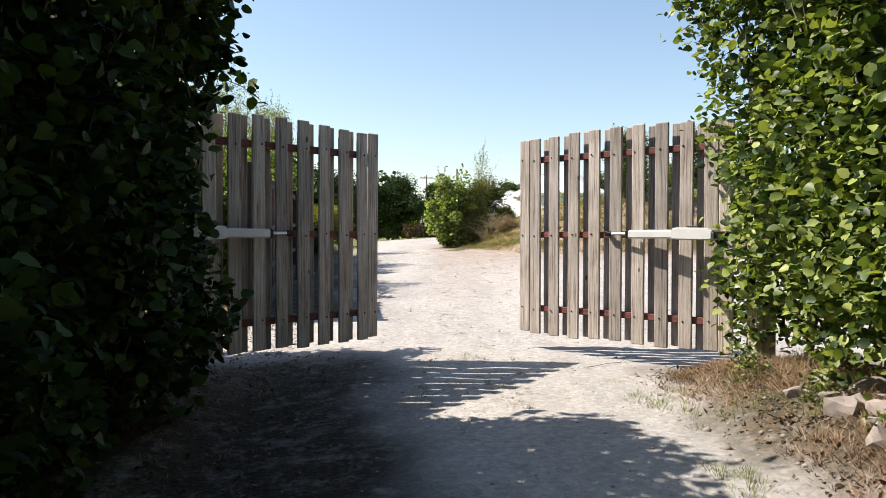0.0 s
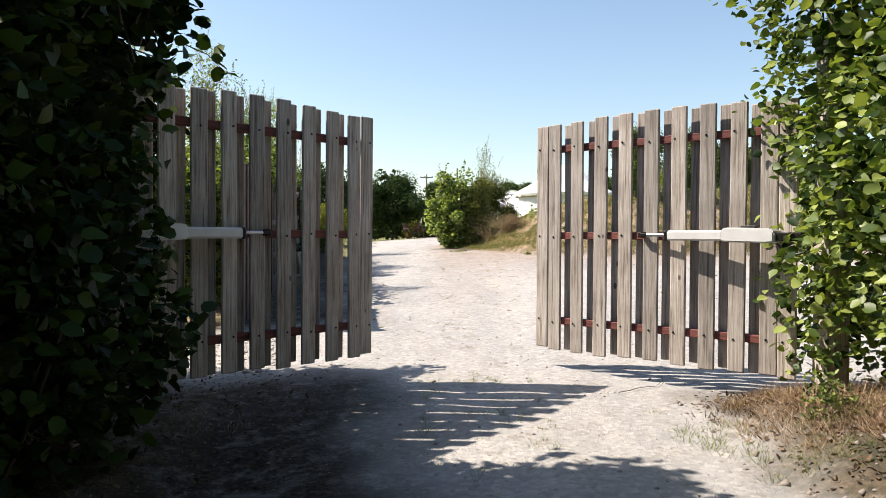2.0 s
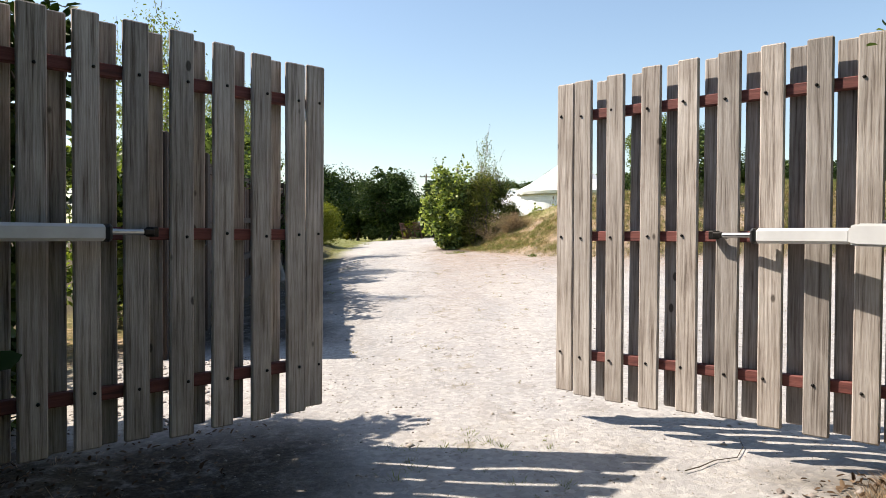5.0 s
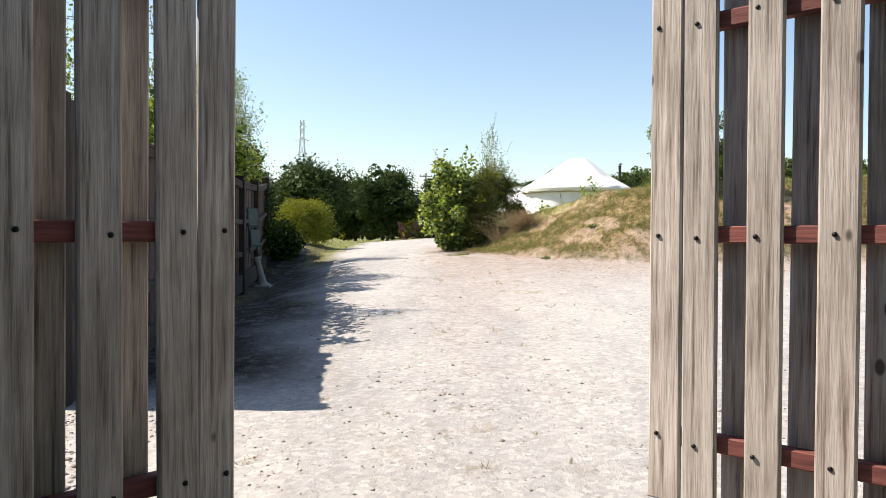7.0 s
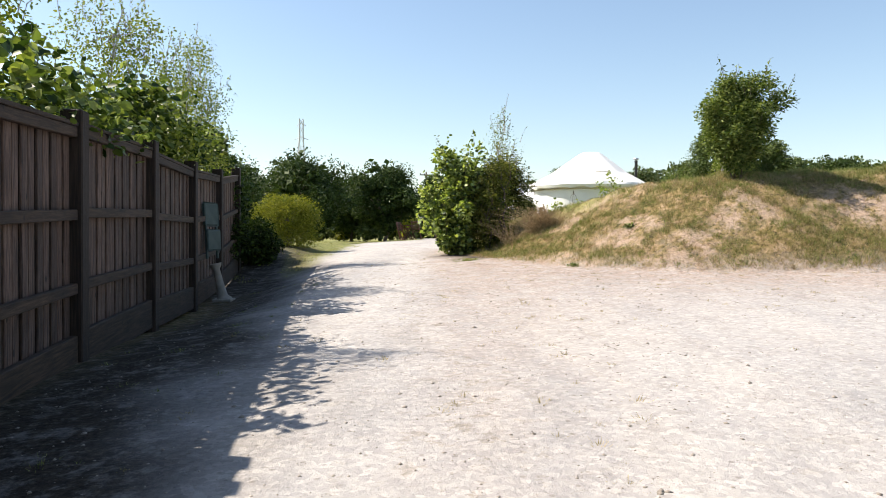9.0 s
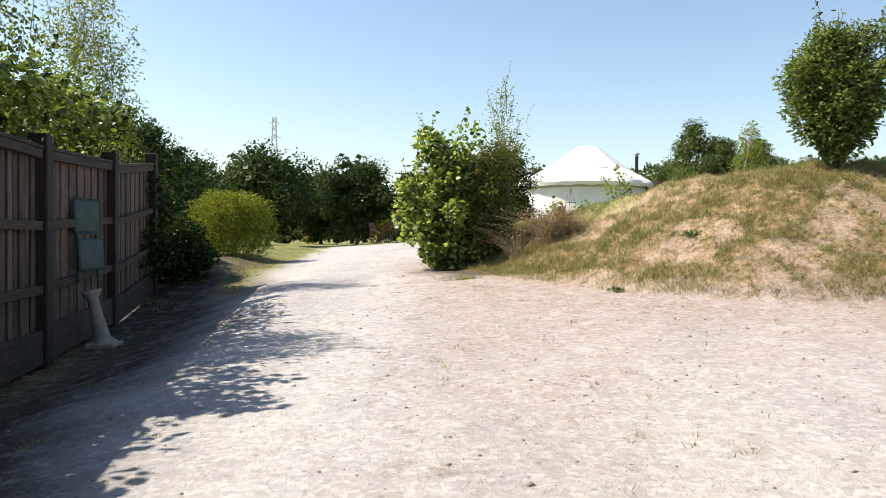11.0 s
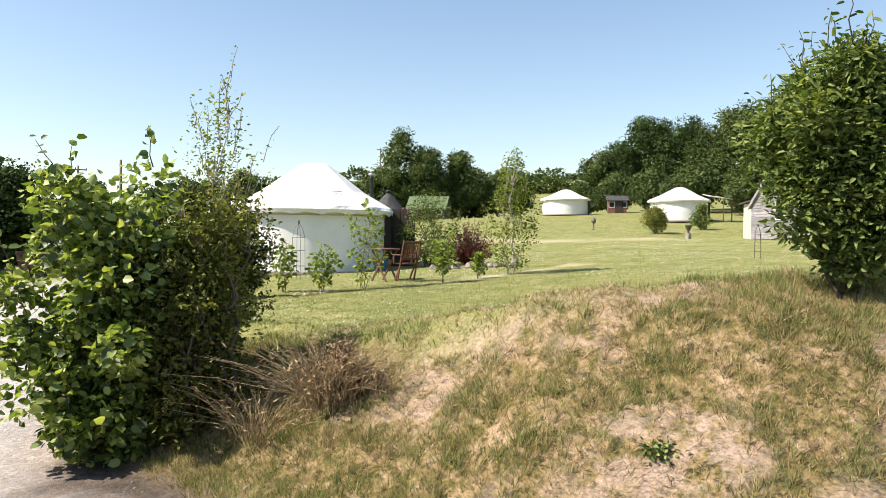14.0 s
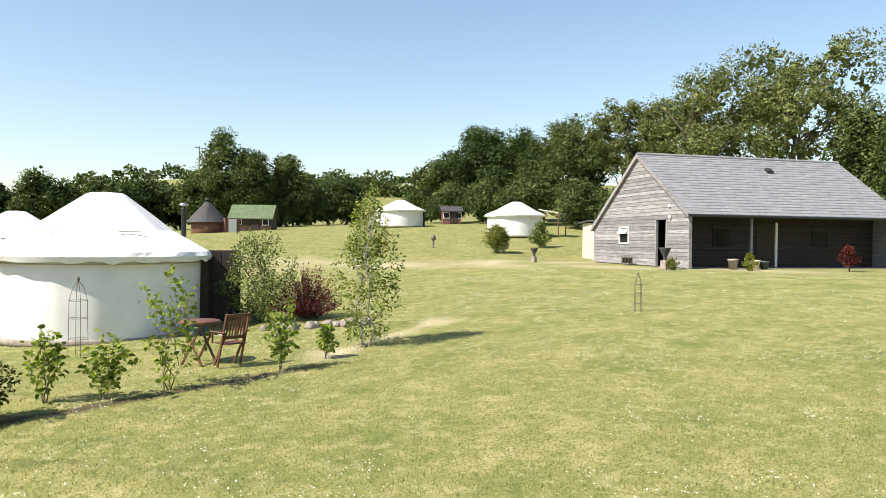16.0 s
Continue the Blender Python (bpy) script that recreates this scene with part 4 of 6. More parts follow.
def garden_gate():
    y0, y1 = 8.6, 9.78
    x = -2.16
    g = gz(x, 9.0)
    root = thing("garden_gate", None, None, pose(x, y0, g, 0, 0, 2), "brown vertical-boarded garden gate, shut, with ring latch", "gate")
    k = 10
    w = (y1 - y0) / k
    for i in range(k):
        part("board", slab(0.024 if i % 2 else 0.03, w * 1.05, 1.98, 0.005), M_SLAT, root, pose(0.0 if i % 2 else 0.02, w * (i + 0.5), 0.83 + RNG.normal() * 0.008, 0, 0, RNG.normal() * 1.2))
    for z in (0.25, 0.95, 1.65):
        part("ledge", slab(0.03, y1 - y0, 0.1, 0.005), M_FENCE_H, root, pose(-0.03, (y1 - y0) / 2, z))
    ring = lathe([(0.0, 0), (0.02, 0), (0.02, 0.012), (0.0, 0.014)], 10)
    latch = part("latch", ring, M_BOLT, root, pose(0.03, y1 - y0 - 0.08, 0.98, 0, 90, 0), "black iron ring latch")
    t = np.linspace(0, 2 * np.pi, 15)
    part("ring", tubes("ring", [(np.stack([0 * t + 0.02, 0.04 * np.sin(t), 0.04 * np.cos(t) - 0.04], 1), [0.005] * 15)], 6), M_BOLT, latch, pose(0, 0, 0, 0, -90, 0))
    post = thing("gate_post", None, None, pose(x + 0.0, y0 - 0.065, g - 0.1), "dark timber post beside the garden gate", "post", "posts of the garden gate")
    part("shaft", slab(0.12, 0.12, 1.95, 0.01), M_FENCE_POST, post, pose(0, 0, 0.97))


garden_gate()

# ---------- leaning garden things against the fence ----------
def leaning_ornament():
    x, y = -2.74, 16.85
    root = thing("garden_pedestal", None, None, pose(x, y, gz(x, y), 0, 0, 0), "pale stone fluted pedestal leaning by the fence", "pedestal")
    part("shaft", lathe([(0.12, 0), (0.12, 0.04), (0.075, 0.08), (0.055, 0.3), (0.05, 0.46), (0.08, 0.5), (0.09, 0.54)], 12), M_STONE, root, pose(0, 0, 0, 0, -13, 0))
    part("plinth", slab(0.26, 0.26, 0.05, 0.01), M_STONE, root, pose(0, 0, 0.02))


def teal_sign():
    x, y = fx(17.0) + 0.15, 17.0
    root = thing("folded_chair", None, None, pose(x, y, gz(x, y), 0, -3, -14), "faded teal folding chair hung flat against the fence", "chair")
    part("backrest", slab(0.03, 0.38, 0.34, 0.03), M_TEAL, root, pose(0, 0, 1.22))
    for dy in (-0.14, 0.14):
        part("leg", slab(0.03, 0.035, 0.72, 0.006), M_TEAL, root, pose(-0.005, dy, 0.96))
    part("seat", slab(0.03, 0.36, 0.3, 0.02), M_TEAL, root, pose(0.03, 0, 0.86))


leaning_ornament()
teal_sign()

# ---------- yurts ----------
def yurt(x, y, r, wall, roof, label, door_dir, detail=True, flue=True, z=None):
    g = gz(x, y) if z is None else z
    root = thing("yurt", None, None, pose(x, y, g), label, "yurt", "yurts on the lawn")
    n = 72 if detail else 32
    vs, fs = [], []
    lv = [0, 0.25, 0.5, 0.75, 1.0]
    for k, f in enumerate(lv):
        for i in range(n):
            a = 2 * math.pi * i / n
            rr = r * (1 + 0.006 * math.sin(a * 16) + 0.008 * math.sin(a * 7 + f * 5)) * (1.0 + 0.015 * math.sin(f * math.pi))
            vs.append((rr * math.cos(a), rr * math.sin(a), 0.04 + wall * f))
    for k in range(len(lv) - 1):
        for i in range(n):
            j = (i + 1) % n
            fs.append((k * n + i, k * n + j, (k + 1) * n + j, (k + 1) * n + i))
    part("wall_canvas", mesh_from("wall_canvas", vs, fs, True), M_CANVAS, root)
    part("base_board", lathe([(r + 0.05, -0.1), (r + 0.05, 0.03), (r + 0.02, 0.05)], n), M_STONE, root)
    # roof: straight facets between poles, a hanging skirt below the eave, a flat crown cap
    vs, fs = [], []
    rings = [(r + 0.22, wall - 0.2), (r + 0.26, wall - 0.06), (r + 0.18, wall + 0.03), (r * 0.7, wall + (roof - wall) * 0.37), (r * 0.42, wall + (roof - wall) * 0.71), (r * 0.2, roof - 0.04), (r * 0.16, roof), (0.001, roof + 0.02)]
    for k, (rad, zz) in enumerate(rings):
        for i in range(n):
            a = 2 * math.pi * i / n
            sag = 1 + (0.016 * math.cos(a * 12) if 1 < k < 5 else 0)
            drop = 0.045 * abs(math.sin(a * 9)) + 0.02 * math.sin(a * 23 + 1) if k == 0 else 0
            vs.append((rad * sag * math.cos(a) + (0.05 * r * (1 - rad / r) if rad < r else 0), rad * sag * math.sin(a), zz + drop))
    for k in range(len(rings) - 1):
        for i in range(n):
            j = (i + 1) % n
            fs.append((k * n + i, k * n + j, (k + 1) * n + j, (k + 1) * n + i))
    part("roof_canvas", mesh_from("roof_canvas", vs, fs), M_CANVAS, root)
    if detail:
        band = [( (r + 0.035) * math.cos(a), (r + 0.035) * math.sin(a), wall * 0.88) for a in np.linspace(0, 2 * math.pi, 49)]
        part("band", tubes("band", [(np.array(band), [0.012] * 49)], 5), M_ROPE, root)
        for a in (-2.5, -1.5, -0.4, 0.6):
            c, s = math.cos(a), math.sin(a)
            rr, zz = r * 0.78, wall + (roof - wall) * 0.31
            part("roof_loop", slab(0.5, 0.025, 0.02, 0.004), M_ROPE, root, pose(rr * c, rr * s, zz + 0.04, 0, 0, math.degrees(a) + 90))
    d = math.radians(door_dir)
    c, s = math.cos(d), math.sin(d)
    fr = part("door_frame", slab(0.2, 1.15, wall + 0.05, 0.01), M_DARKWOOD, root, pose((r + 0.02) * c, (r + 0.02) * s, wall / 2 + 0.04, 0, 0, door_dir), "dark timber door frame")
    if flue:
        a = math.radians(door_dir + 12)
        px, py = (r + 0.02) * math.cos(a + 0.3), (r + 0.02) * math.sin(a + 0.3)
        fl = part("flue", lathe([(0.06, wall * 0.6), (0.06, roof - 0.3), (0.075, roof - 0.28), (0.075, roof - 0.25)], 14), M_BLACK, root, pose(px, py, 0), "black stove flue")
        part("cowl", lathe([(0.045, roof - 0.25), (0.045, roof - 0.2), (0.11, roof - 0.19), (0.11, roof - 0.15), (0.02, roof - 0.12)], 14), M_STEEL, fl)
    return root, g


YX, YY0, YR, YW, YT = 6.62, 35.65, 2.13, 1.77, 3.1
yroot, yg = yurt(YX, YY0, YR, YW, YT, "large white canvas yurt with black flue, on the lawn", -14, z=1.56)
dleaf = part("door", slab(0.05, 0.86, 1.78, 0.01), M_DARKWOOD, yroot, pose(YR + 0.28, -0.98, 0.93, 0, 0, 62), "dark boarded door, standing open")
for i in range(4):
    part("door_board", slab(0.014, 0.2, 1.7, 0.004), M_DARKWOOD, dleaf, pose(-0.034, -0.32 + 0.213 * i, 0))
yurt(42.0, 71.9, 2.1, 1.5, 2.4, "white canvas yurt far up the lawn", -30, False, False)
y3, g3 = yurt(42.1, 57.3, 2.1, 1.6, 2.6, "white canvas yurt with porch canopy up the lawn", -25, False, False)
part("canopy", mesh_from("canopy", [(1.2, -3.3, 1.75), (2.9, -2.6, 1.7), (2.4, -0.9, 1.95), (0.8, -1.6, 2.05), (1.2, -3.3, 1.72), (2.9, -2.6, 1.67), (2.4, -0.9, 1.92), (0.8, -1.6, 2.02)], [(0, 1, 2, 3), (7, 6, 5, 4), (0, 4, 5, 1), (1, 5, 6, 2), (2, 6, 7, 3), (3, 7, 4, 0)]), M_CANVAS, y3)
for px, py in ((1.22, -3.25), (2.85, -2.58)):
    part("canopy_pole", slab(0.07, 0.07, 1.75, 0.01), M_REDWOOD, y3, pose(px, py, 0.87))
yb, gb = yurt(5.2, 43.9, 2.2, 1.5, 2.55, "white canvas yurt with clear crown dome, past the large one", -60, False, False, z=gz(5.2, 43.9) - 0.3)
part("crown_dome", lathe([(0.45, 2.53), (0.44, 2.62), (0.36, 2.74), (0.2, 2.82), (0.02, 2.85)], 20), M_DOME, yb, None, "clear plastic dome over the crown")
yurt(8.6, 57.5, 2.3, 1.7, 2.9, "white canvas yurt behind the large one", -60, False, False)

# ---------- timber barn ----------
def barn():
    C = Vector((28.1, 34.0, 0))
    g = Vector((0.427, 0.904, 0)).normalized()
    r = Vector((0.904, -0.427, 0)).normalized()
    z0 = gz(29.5, 37) - 0.02
    m = Matrix((( r.x, g.x, 0, C.x), (r.y, g.y, 0, C.y), (0, 0, 1, z0), (0, 0, 0, 1)))
    W, LEN, EAVE, RIDGE, REC = 8.3, 10.6, 2.22, 4.92, 1.55
    REAR, TOP = 1.72, 3.95  # height of the rear eave; the ridge's distance from the front
    root = thing("barn", None, None, m, "long silver-grey boarded barn with slate roof", "barn")
    # gable boards, lapped, with openings left for door and window
    door = (1.55, 2.45, 0.05, 2.02)
    win = (4.75, 5.65, 0.98, 1.78)
    vs, fs = [], []

    def plank(y0, y1, za, zb, sl0, sl1):
        vs = []
        for dy, zz, t in ((y0, za, 0.0), (y1, za, 0.0), (y1 - sl1, zb, 0.014), (y0 + sl0, zb, 0.014)):
            vs.append((-0.03 + t, dy, zz))
        for dy, zz in ((y0, za), (y1, za), (y1 - sl1, zb), (y0 + sl0, zb)):
            vs.append((0.05, dy, zz))
        fs = [(0, 3, 2, 1), (0, 1, 5, 4), (1, 2, 6, 5), (2, 3, 7, 6), (3, 0, 4, 7), (4, 5, 6, 7)]
        part("plank", mesh_from("plank", vs, fs), M_CLAD, root)

    bh = 0.155
    zb = 0.06
    slope, slope_r = TOP / (RIDGE - EAVE), (W - TOP) / (RIDGE - REAR)
    while zb < RIDGE - 0.2:
        zt = min(zb + bh, RIDGE - 0.05)
        in0, in1 = max(0, (zb - EAVE) * slope), max(0, (zt - EAVE) * slope)
        re0, re1 = max(0, (zb - REAR) * slope_r), max(0, (zt - REAR) * slope_r)
        cuts = [in0]
        for o in (door, win):
            if zb < o[3] - 0.02 and zt > o[2] + 0.02:
                cuts += [o[0], o[1]]
        cuts.append(W - re0)
        for a in range(0, len(cuts), 2):
            plank(cuts[a], cuts[a + 1], zb, zt - 0.006, in1 - in0 if a == 0 else 0, re1 - re0 if a == len(cuts) - 2 else 0)
        zb = zt
    # front wall, set back below the eave, that shade put into the board colour
    vs, fs = [], []
    zb = 0.06
    while zb < EAVE - 0.05:
        vs = []
        zt = zb + bh
        for xx, zz, t in ((0.06, zb, 0.0), (LEN, zb, 0.0), (LEN, zt - 0.006, 0.014), (0.06, zt - 0.006, 0.014)):
            vs.append((xx, REC + t, zz))
        for xx, zz in ((0.06, zb), (LEN, zb), (LEN, zt - 0.006), (0.06, zt - 0.006)):
            vs.append((xx, REC + 0.08, zz))
        fs = [(0, 1, 2, 3), (0, 4, 5, 1), (1, 5, 6, 2), (2, 6, 7, 3), (3, 7, 4, 0), (7, 6, 5, 4)]
        part("front_plank", mesh_from("front_plank", vs, fs), M_CLAD_SHADED, root)
        zb = zt
    part("back_wall", slab(LEN - 0.1, 0.08, REAR, 0), M_CLAD, root, pose(LEN / 2, W - 0.05, REAR / 2))
    far = part("far_gable", mesh_from("far_gable", [(LEN, 0, 0), (LEN, W, 0), (LEN, W, REAR), (LEN, TOP, RIDGE), (LEN, 0, EAVE), (LEN - .1, 0, 0), (LEN - .1, W, 0), (LEN - .1, W, REAR), (LEN - .1, TOP, RIDGE), (LEN - .1, 0, EAVE)], [(0, 1, 2, 3, 4), (9, 8, 7, 6, 5), (0, 5, 6, 1), (1, 6, 7, 2), (2, 7, 8, 3), (3, 8, 9, 4), (4, 9, 5, 0)]), M_CLAD, root)
    part("corner_post", slab(0.14, 0.14, EAVE, 0.006), M_CLAD, root, pose(0.05, 0.05, EAVE / 2))
    # slate roof in courses
    for side in (0, 1):
        vs, fs = [], []
        rows = 22
        run, low = (W - TOP, REAR) if side else (TOP, EAVE)
        for i in range(rows):
            f0, f1 = i / rows, (i + 1.15) / rows
            f1 = min(f1, 1.0)
            y0, y1 = -0.12 + (run + 0.12) * f0, -0.12 + (run + 0.12) * f1
            zz0, zz1 = low - 0.02 + (RIDGE + 0.12 - low) * f0 + 0.022, low - 0.02 + (RIDGE + 0.12 - low) * f1
            nsl = 36
            for j in range(-1, nsl):
                xa, xb = -0.12 + (LEN + 0.24) * (j + (0.5 if i % 2 else 0)) / nsl, -0.12 + (LEN + 0.24) * (j + 1 + (0.5 if i % 2 else 0)) / nsl - 0.008
                xa, xb = max(xa, -0.12), min(xb, LEN + 0.12)
                if xa >= LEN + 0.1 or xb <= -0.1:
                    continue
                t = RNG.uniform(0, 0.006)
                k = len(vs)
                pts = [(xa, y0, zz0 + t), (xb, y0, zz0 + t), (xb, y1, zz1), (xa, y1, zz1), (xa, y0, zz0 - 0.014), (xb, y0, zz0 - 0.014)]
                if side:
                    pts = [(a, W - b, c) for a, b, c in pts]
                vs.extend(pts)
                fs.extend([(k, k + 1, k + 2, k + 3), (k + 4, k + 5, k + 1, k)])
        part("roof_slope", mesh_from("roof_slope", vs, fs), M_SLATE, root, None, "grey slates in courses")
        yy0, yy1 = (W + 0.12, TOP) if side else (-0.12, TOP)
        part("roof_deck", mesh_from("roof_deck", [(-0.1, yy0, low - 0.06), (LEN + .1, yy0, low - 0.06), (LEN + .1, yy1, RIDGE + 0.0), (-0.1, yy1, RIDGE + 0.0), (-0.1, yy0, low - 0.12), (LEN + .1, yy0, low - 0.12), (LEN + .1, yy1, RIDGE - 0.06), (-0.1, yy1, RIDGE - 0.06)], [(0, 1, 2, 3), (7, 6, 5, 4), (0, 4, 5, 1), (2, 6, 7, 3), (0, 3, 7, 4), (1, 5, 6, 2)]), M_CLAD, root)
    part("ridge", tubes("ridge", [(np.array([[-0.14, TOP, RIDGE + 0.1], [LEN / 2, TOP, RIDGE + 0.1], [LEN + 0.14, TOP, RIDGE + 0.1]]), [0.08] * 3)], 8), M_SLATE, root)
    part("roof_vent", slab(0.34, 0.28, 0.09, 0.01), M_BLACK, root, pose(6.0, TOP - 1.05, RIDGE - 0.52, 34, 0, 0))
    for side in (0, 1):
        ya, yb = (W + 0.14, TOP) if side else (-0.14, TOP)
        za, zb = (REAR if side else EAVE) + 0.03, RIDGE + 0.13
        q = [(-0.15, ya, za - 0.2), (-0.15, yb, zb - 0.2), (-0.15, yb, zb), (-0.15, ya, za), (-0.115, ya, za - 0.2), (-0.115, yb, zb - 0.2), (-0.115, yb, zb), (-0.115, ya, za)]
        part("barge_board", mesh_from("barge_board", q, [(0, 1, 2, 3), (7, 6, 5, 4), (0, 4, 5, 1), (3, 2, 6, 7), (0, 3, 7, 4), (1, 5, 6, 2)]), M_CLAD, root)
    part("gutter", tubes("gutter", [(np.array([[-0.1, -0.15, EAVE - 0.06], [LEN / 2, -0.15, EAVE - 0.07], [LEN + 0.1, -0.15, EAVE - 0.06]]), [0.05] * 3)], 8), M_BLACK, root)
    # gable door: frame, and the leaf standing open inside
    d = part("door", slab(0.05, 0.80, 1.93, 0.008), M_GREYMETAL, root, pose(0.46, door[0] + 0.12, 1.03, 0, 0, 88), "pale grey door, standing open inwards")
    for dy in (door[0] + 0.035, door[1] - 0.035):
        part("door_jamb", slab(0.12, 0.07, 2.0, 0.006), M_WHITE if dy > 2 else M_CLAD, root, pose(0.0, dy, 1.03))
    part("door_head", slab(0.12, 0.9, 0.07, 0.006), M_CLAD, root, pose(0.0, (door[0] + door[1]) / 2, 2.06))
    part("floor", slab(LEN - 0.2, W - 0.3, 0.04, 0), M_STONE, root, pose(LEN / 2, W / 2, 0.02))
    # window with a tilted top vent
    w = part("window", slab(0.07, win[1] - win[0], 0.06, 0.006), M_WHITE, root, pose(-0.02, (win[0] + win[1]) / 2, win[2] + 0.03), "white framed window, top vent open")
    wy = (win[1] - win[0])
    for dy in (-wy / 2 + 0.03, wy / 2 - 0.03):
        part("window_frame", slab(0.07, 0.06, win[3] - win[2] - 0.06, 0.006), M_WHITE, w, pose(0, dy, (win[3] - win[2]) / 2))
    part("window_frame", slab(0.07, wy, 0.06, 0.006), M_WHITE, w, pose(0, 0, win[3] - win[2] - 0.06))
    part("transom", slab(0.07, wy - 0.12, 0.05, 0.006), M_WHITE, w, pose(0, 0, 0.47))
    part("pane", slab(0.01, wy - 0.12, 0.42, 0), M_GLASS, w, pose(0.01, 0, 0.24))
    part("vent_sash", slab(0.03, wy - 0.1, 0.26, 0.004), M_WHITE, w, pose(-0.09, 0, 0.56, 0, 32, 0))
    # front openings
    for x, wd, lo, hi in ((2.55, 0.75, 0.95, 1.65), (7.6, 0.75, 0.95, 1.6)):
        f = part("window", slab(wd, 0.06, hi - lo, 0.006), M_GLASS, root, pose(x, REC - 0.005, (lo + hi) / 2))
        for dx in (-wd / 2, wd / 2):
            part("window_frame", slab(0.05, 0.07, hi - lo + 0.08, 0.005), M_CLAD if dx > 0 else M_CLAD_SHADED, f, pose(dx, -0.01, 0))
    part("post", slab(0.09, 0.09, EAVE - 0.15, 0.008), M_CLAD, root, pose(3.15, 0.35, EAVE / 2 - 0.05))
    part("door_post", slab(0.11, 0.07, 1.95, 0.008), M_WHITE, root, pose(5.3, REC - 0.04, 1.0), "pale door post")
    part("front_door", slab(0.9, 0.05, 1.9, 0.008), M_DARKWOOD, root, pose(4.75, REC - 0.012, 0.97))
    part("wall_lamp", lathe([(0.04, 0), (0.07, 0.04), (0.07, 0.12), (0.03, 0.15)], 10), M_WHITE, root, pose(-0.08, 1.3, 2.05))
    part("alarm_box", slab(0.06, 0.14, 0.14, 0.01), M_WHITE, root, pose(-0.06, 1.35, 2.6))
    return root, m, z0


barn_root, BARN_M, BARN_Z = barn()


def at_barn(x, y):
    p = BARN_M @ Vector((x, y, 0))
    return p.x, p.y


# things along the barn
def pot(x, y, r, h, mat, label, category="pot"):
    root = thing("plant_pot", lathe([(r * 0.75, 0), (r * 0.95, h * 0.8), (r * 1.05, h * 0.82), (r * 1.05, h), (r * 0.9, h), (r * 0.8, h * 0.85)], 14, True), mat, pose(x, y, gz(x, y)), label, category)
    return root


def urn(x, y, h, label):
    root = thing("garden_urn", None, None, pose(x, y, gz(x, y)), label, "urn", "urns on pedestals")
    part("pedestal", slab(0.3 * h, 0.3 * h, 0.42 * h, 0.015), M_STONE, root, pose(0, 0, 0.21 * h))
    part("bowl", lathe([(0.11 * h, 0.42 * h), (0.07 * h, 0.5 * h), (0.09 * h, 0.6 * h), (0.2 * h, 0.8 * h), (0.25 * h, 0.95 * h), (0.28 * h, h), (0.23 * h, h), (0.16 * h, 0.85 * h)], 18), M_DARKROOF, root)


urn(26.58, 34.1, 0.85, "dark cast urn on stone pedestal by the barn corner")
urn(28.24, 42.46, 0.7, "dark cast urn standing alone on the lawn")
bx, by = at_barn(1.7, -0.45)
pot(bx, by, 0.2, 0.42, M_STONE, "pale stone planter before the barn")
bx, by = at_barn(2.7, -0.4)
pot(bx, by, 0.25, 0.38, M_CREAM, "cream clay pot before the barn")
bx, by = at_barn(3.2, -0.4)
pot(bx, by, 0.18, 0.34, M_TEAL, "teal glazed pot before the barn")


def churns(x, y):
    for i, dx in enumerate((0, 0.28, 0.58)):
        px, py = x + dx * 0.42, y + dx * 0.9
        root = thing("wire_stand", None, None, pose(px, py, gz(px, py)), "dark wire plant stand with pot against the barn gable", "plant stand", "stands by the barn")
        rods = [(np.array([[0.12 * math.cos(a), 0.12 * math.sin(a), 0], [0.1 * math.cos(a), 0.1 * math.sin(a), 0.2], [0.12 * math.cos(a), 0.12 * math.sin(a), 0.45]]), [0.008] * 3) for a in np.linspace(0, 6.28, 6, endpoint=False)]
        part("wire_frame", tubes("wire_frame", rods, 5), M_IRON, root)
        part("pot", lathe([(0.08, 0.1), (0.1, 0.32), (0.11, 0.34)], 10), M_BLACK, root)


cx, cy = at_barn(-0.35, 4.0)
churns(cx, cy)


def obelisk(x, y, h, w, label):
    root = thing("plant_obelisk", None, None, pose(x, y, gz(x, y)), label, "obelisk", "wire obelisks on the lawn")
    rods = [(np.array([[w * c, w * s, 0], [w * 0.9 * c, w * 0.9 * s, h * 0.7], [w * 0.55 * c, w * 0.55 * s, h * 0.86], [0, 0, h * 0.95]]), [0.006] * 4) for c, s in ((1, 0), (0, 1), (-1, 0), (0, -1))]
    part("wire_frame", tubes("wire_frame", rods, 5), M_IRON, root)
    for f in (0.22, 0.48, 0.7):
        t = np.linspace(0, 2 * np.pi, 13)
        part("hoop", tubes("hoop", [(np.stack([w * 0.95 * np.cos(t), w * 0.95 * np.sin(t), 0 * t + h * f], 1), [0.005] * 13)], 5), M_IRON, root)
    part("finial", lathe([(0.012, h * 0.94), (0.03, h * 0.97), (0.01, h)], 8), M_IRON, root)


obelisk(16.0, 27.9, 0.9, 0.1, "thin rusty wire obelisk standing on the open lawn")
obelisk(5.35, 32.4, 1.45, 0.17, "thin rusty wire obelisk before the white yurt")

orn = thing("garden_ornament", lathe([(0.16, 0), (0.06, 0.05), (0.05, 0.42), (0.14, 0.5), (0.17, 0.62), (0.09, 0.76), (0.04, 0.82)], 10), M_IRON, pose(31.0, 53.6, gz(31.0, 53.6)), "small dark ornament on a stake in the lawn", "ornament")

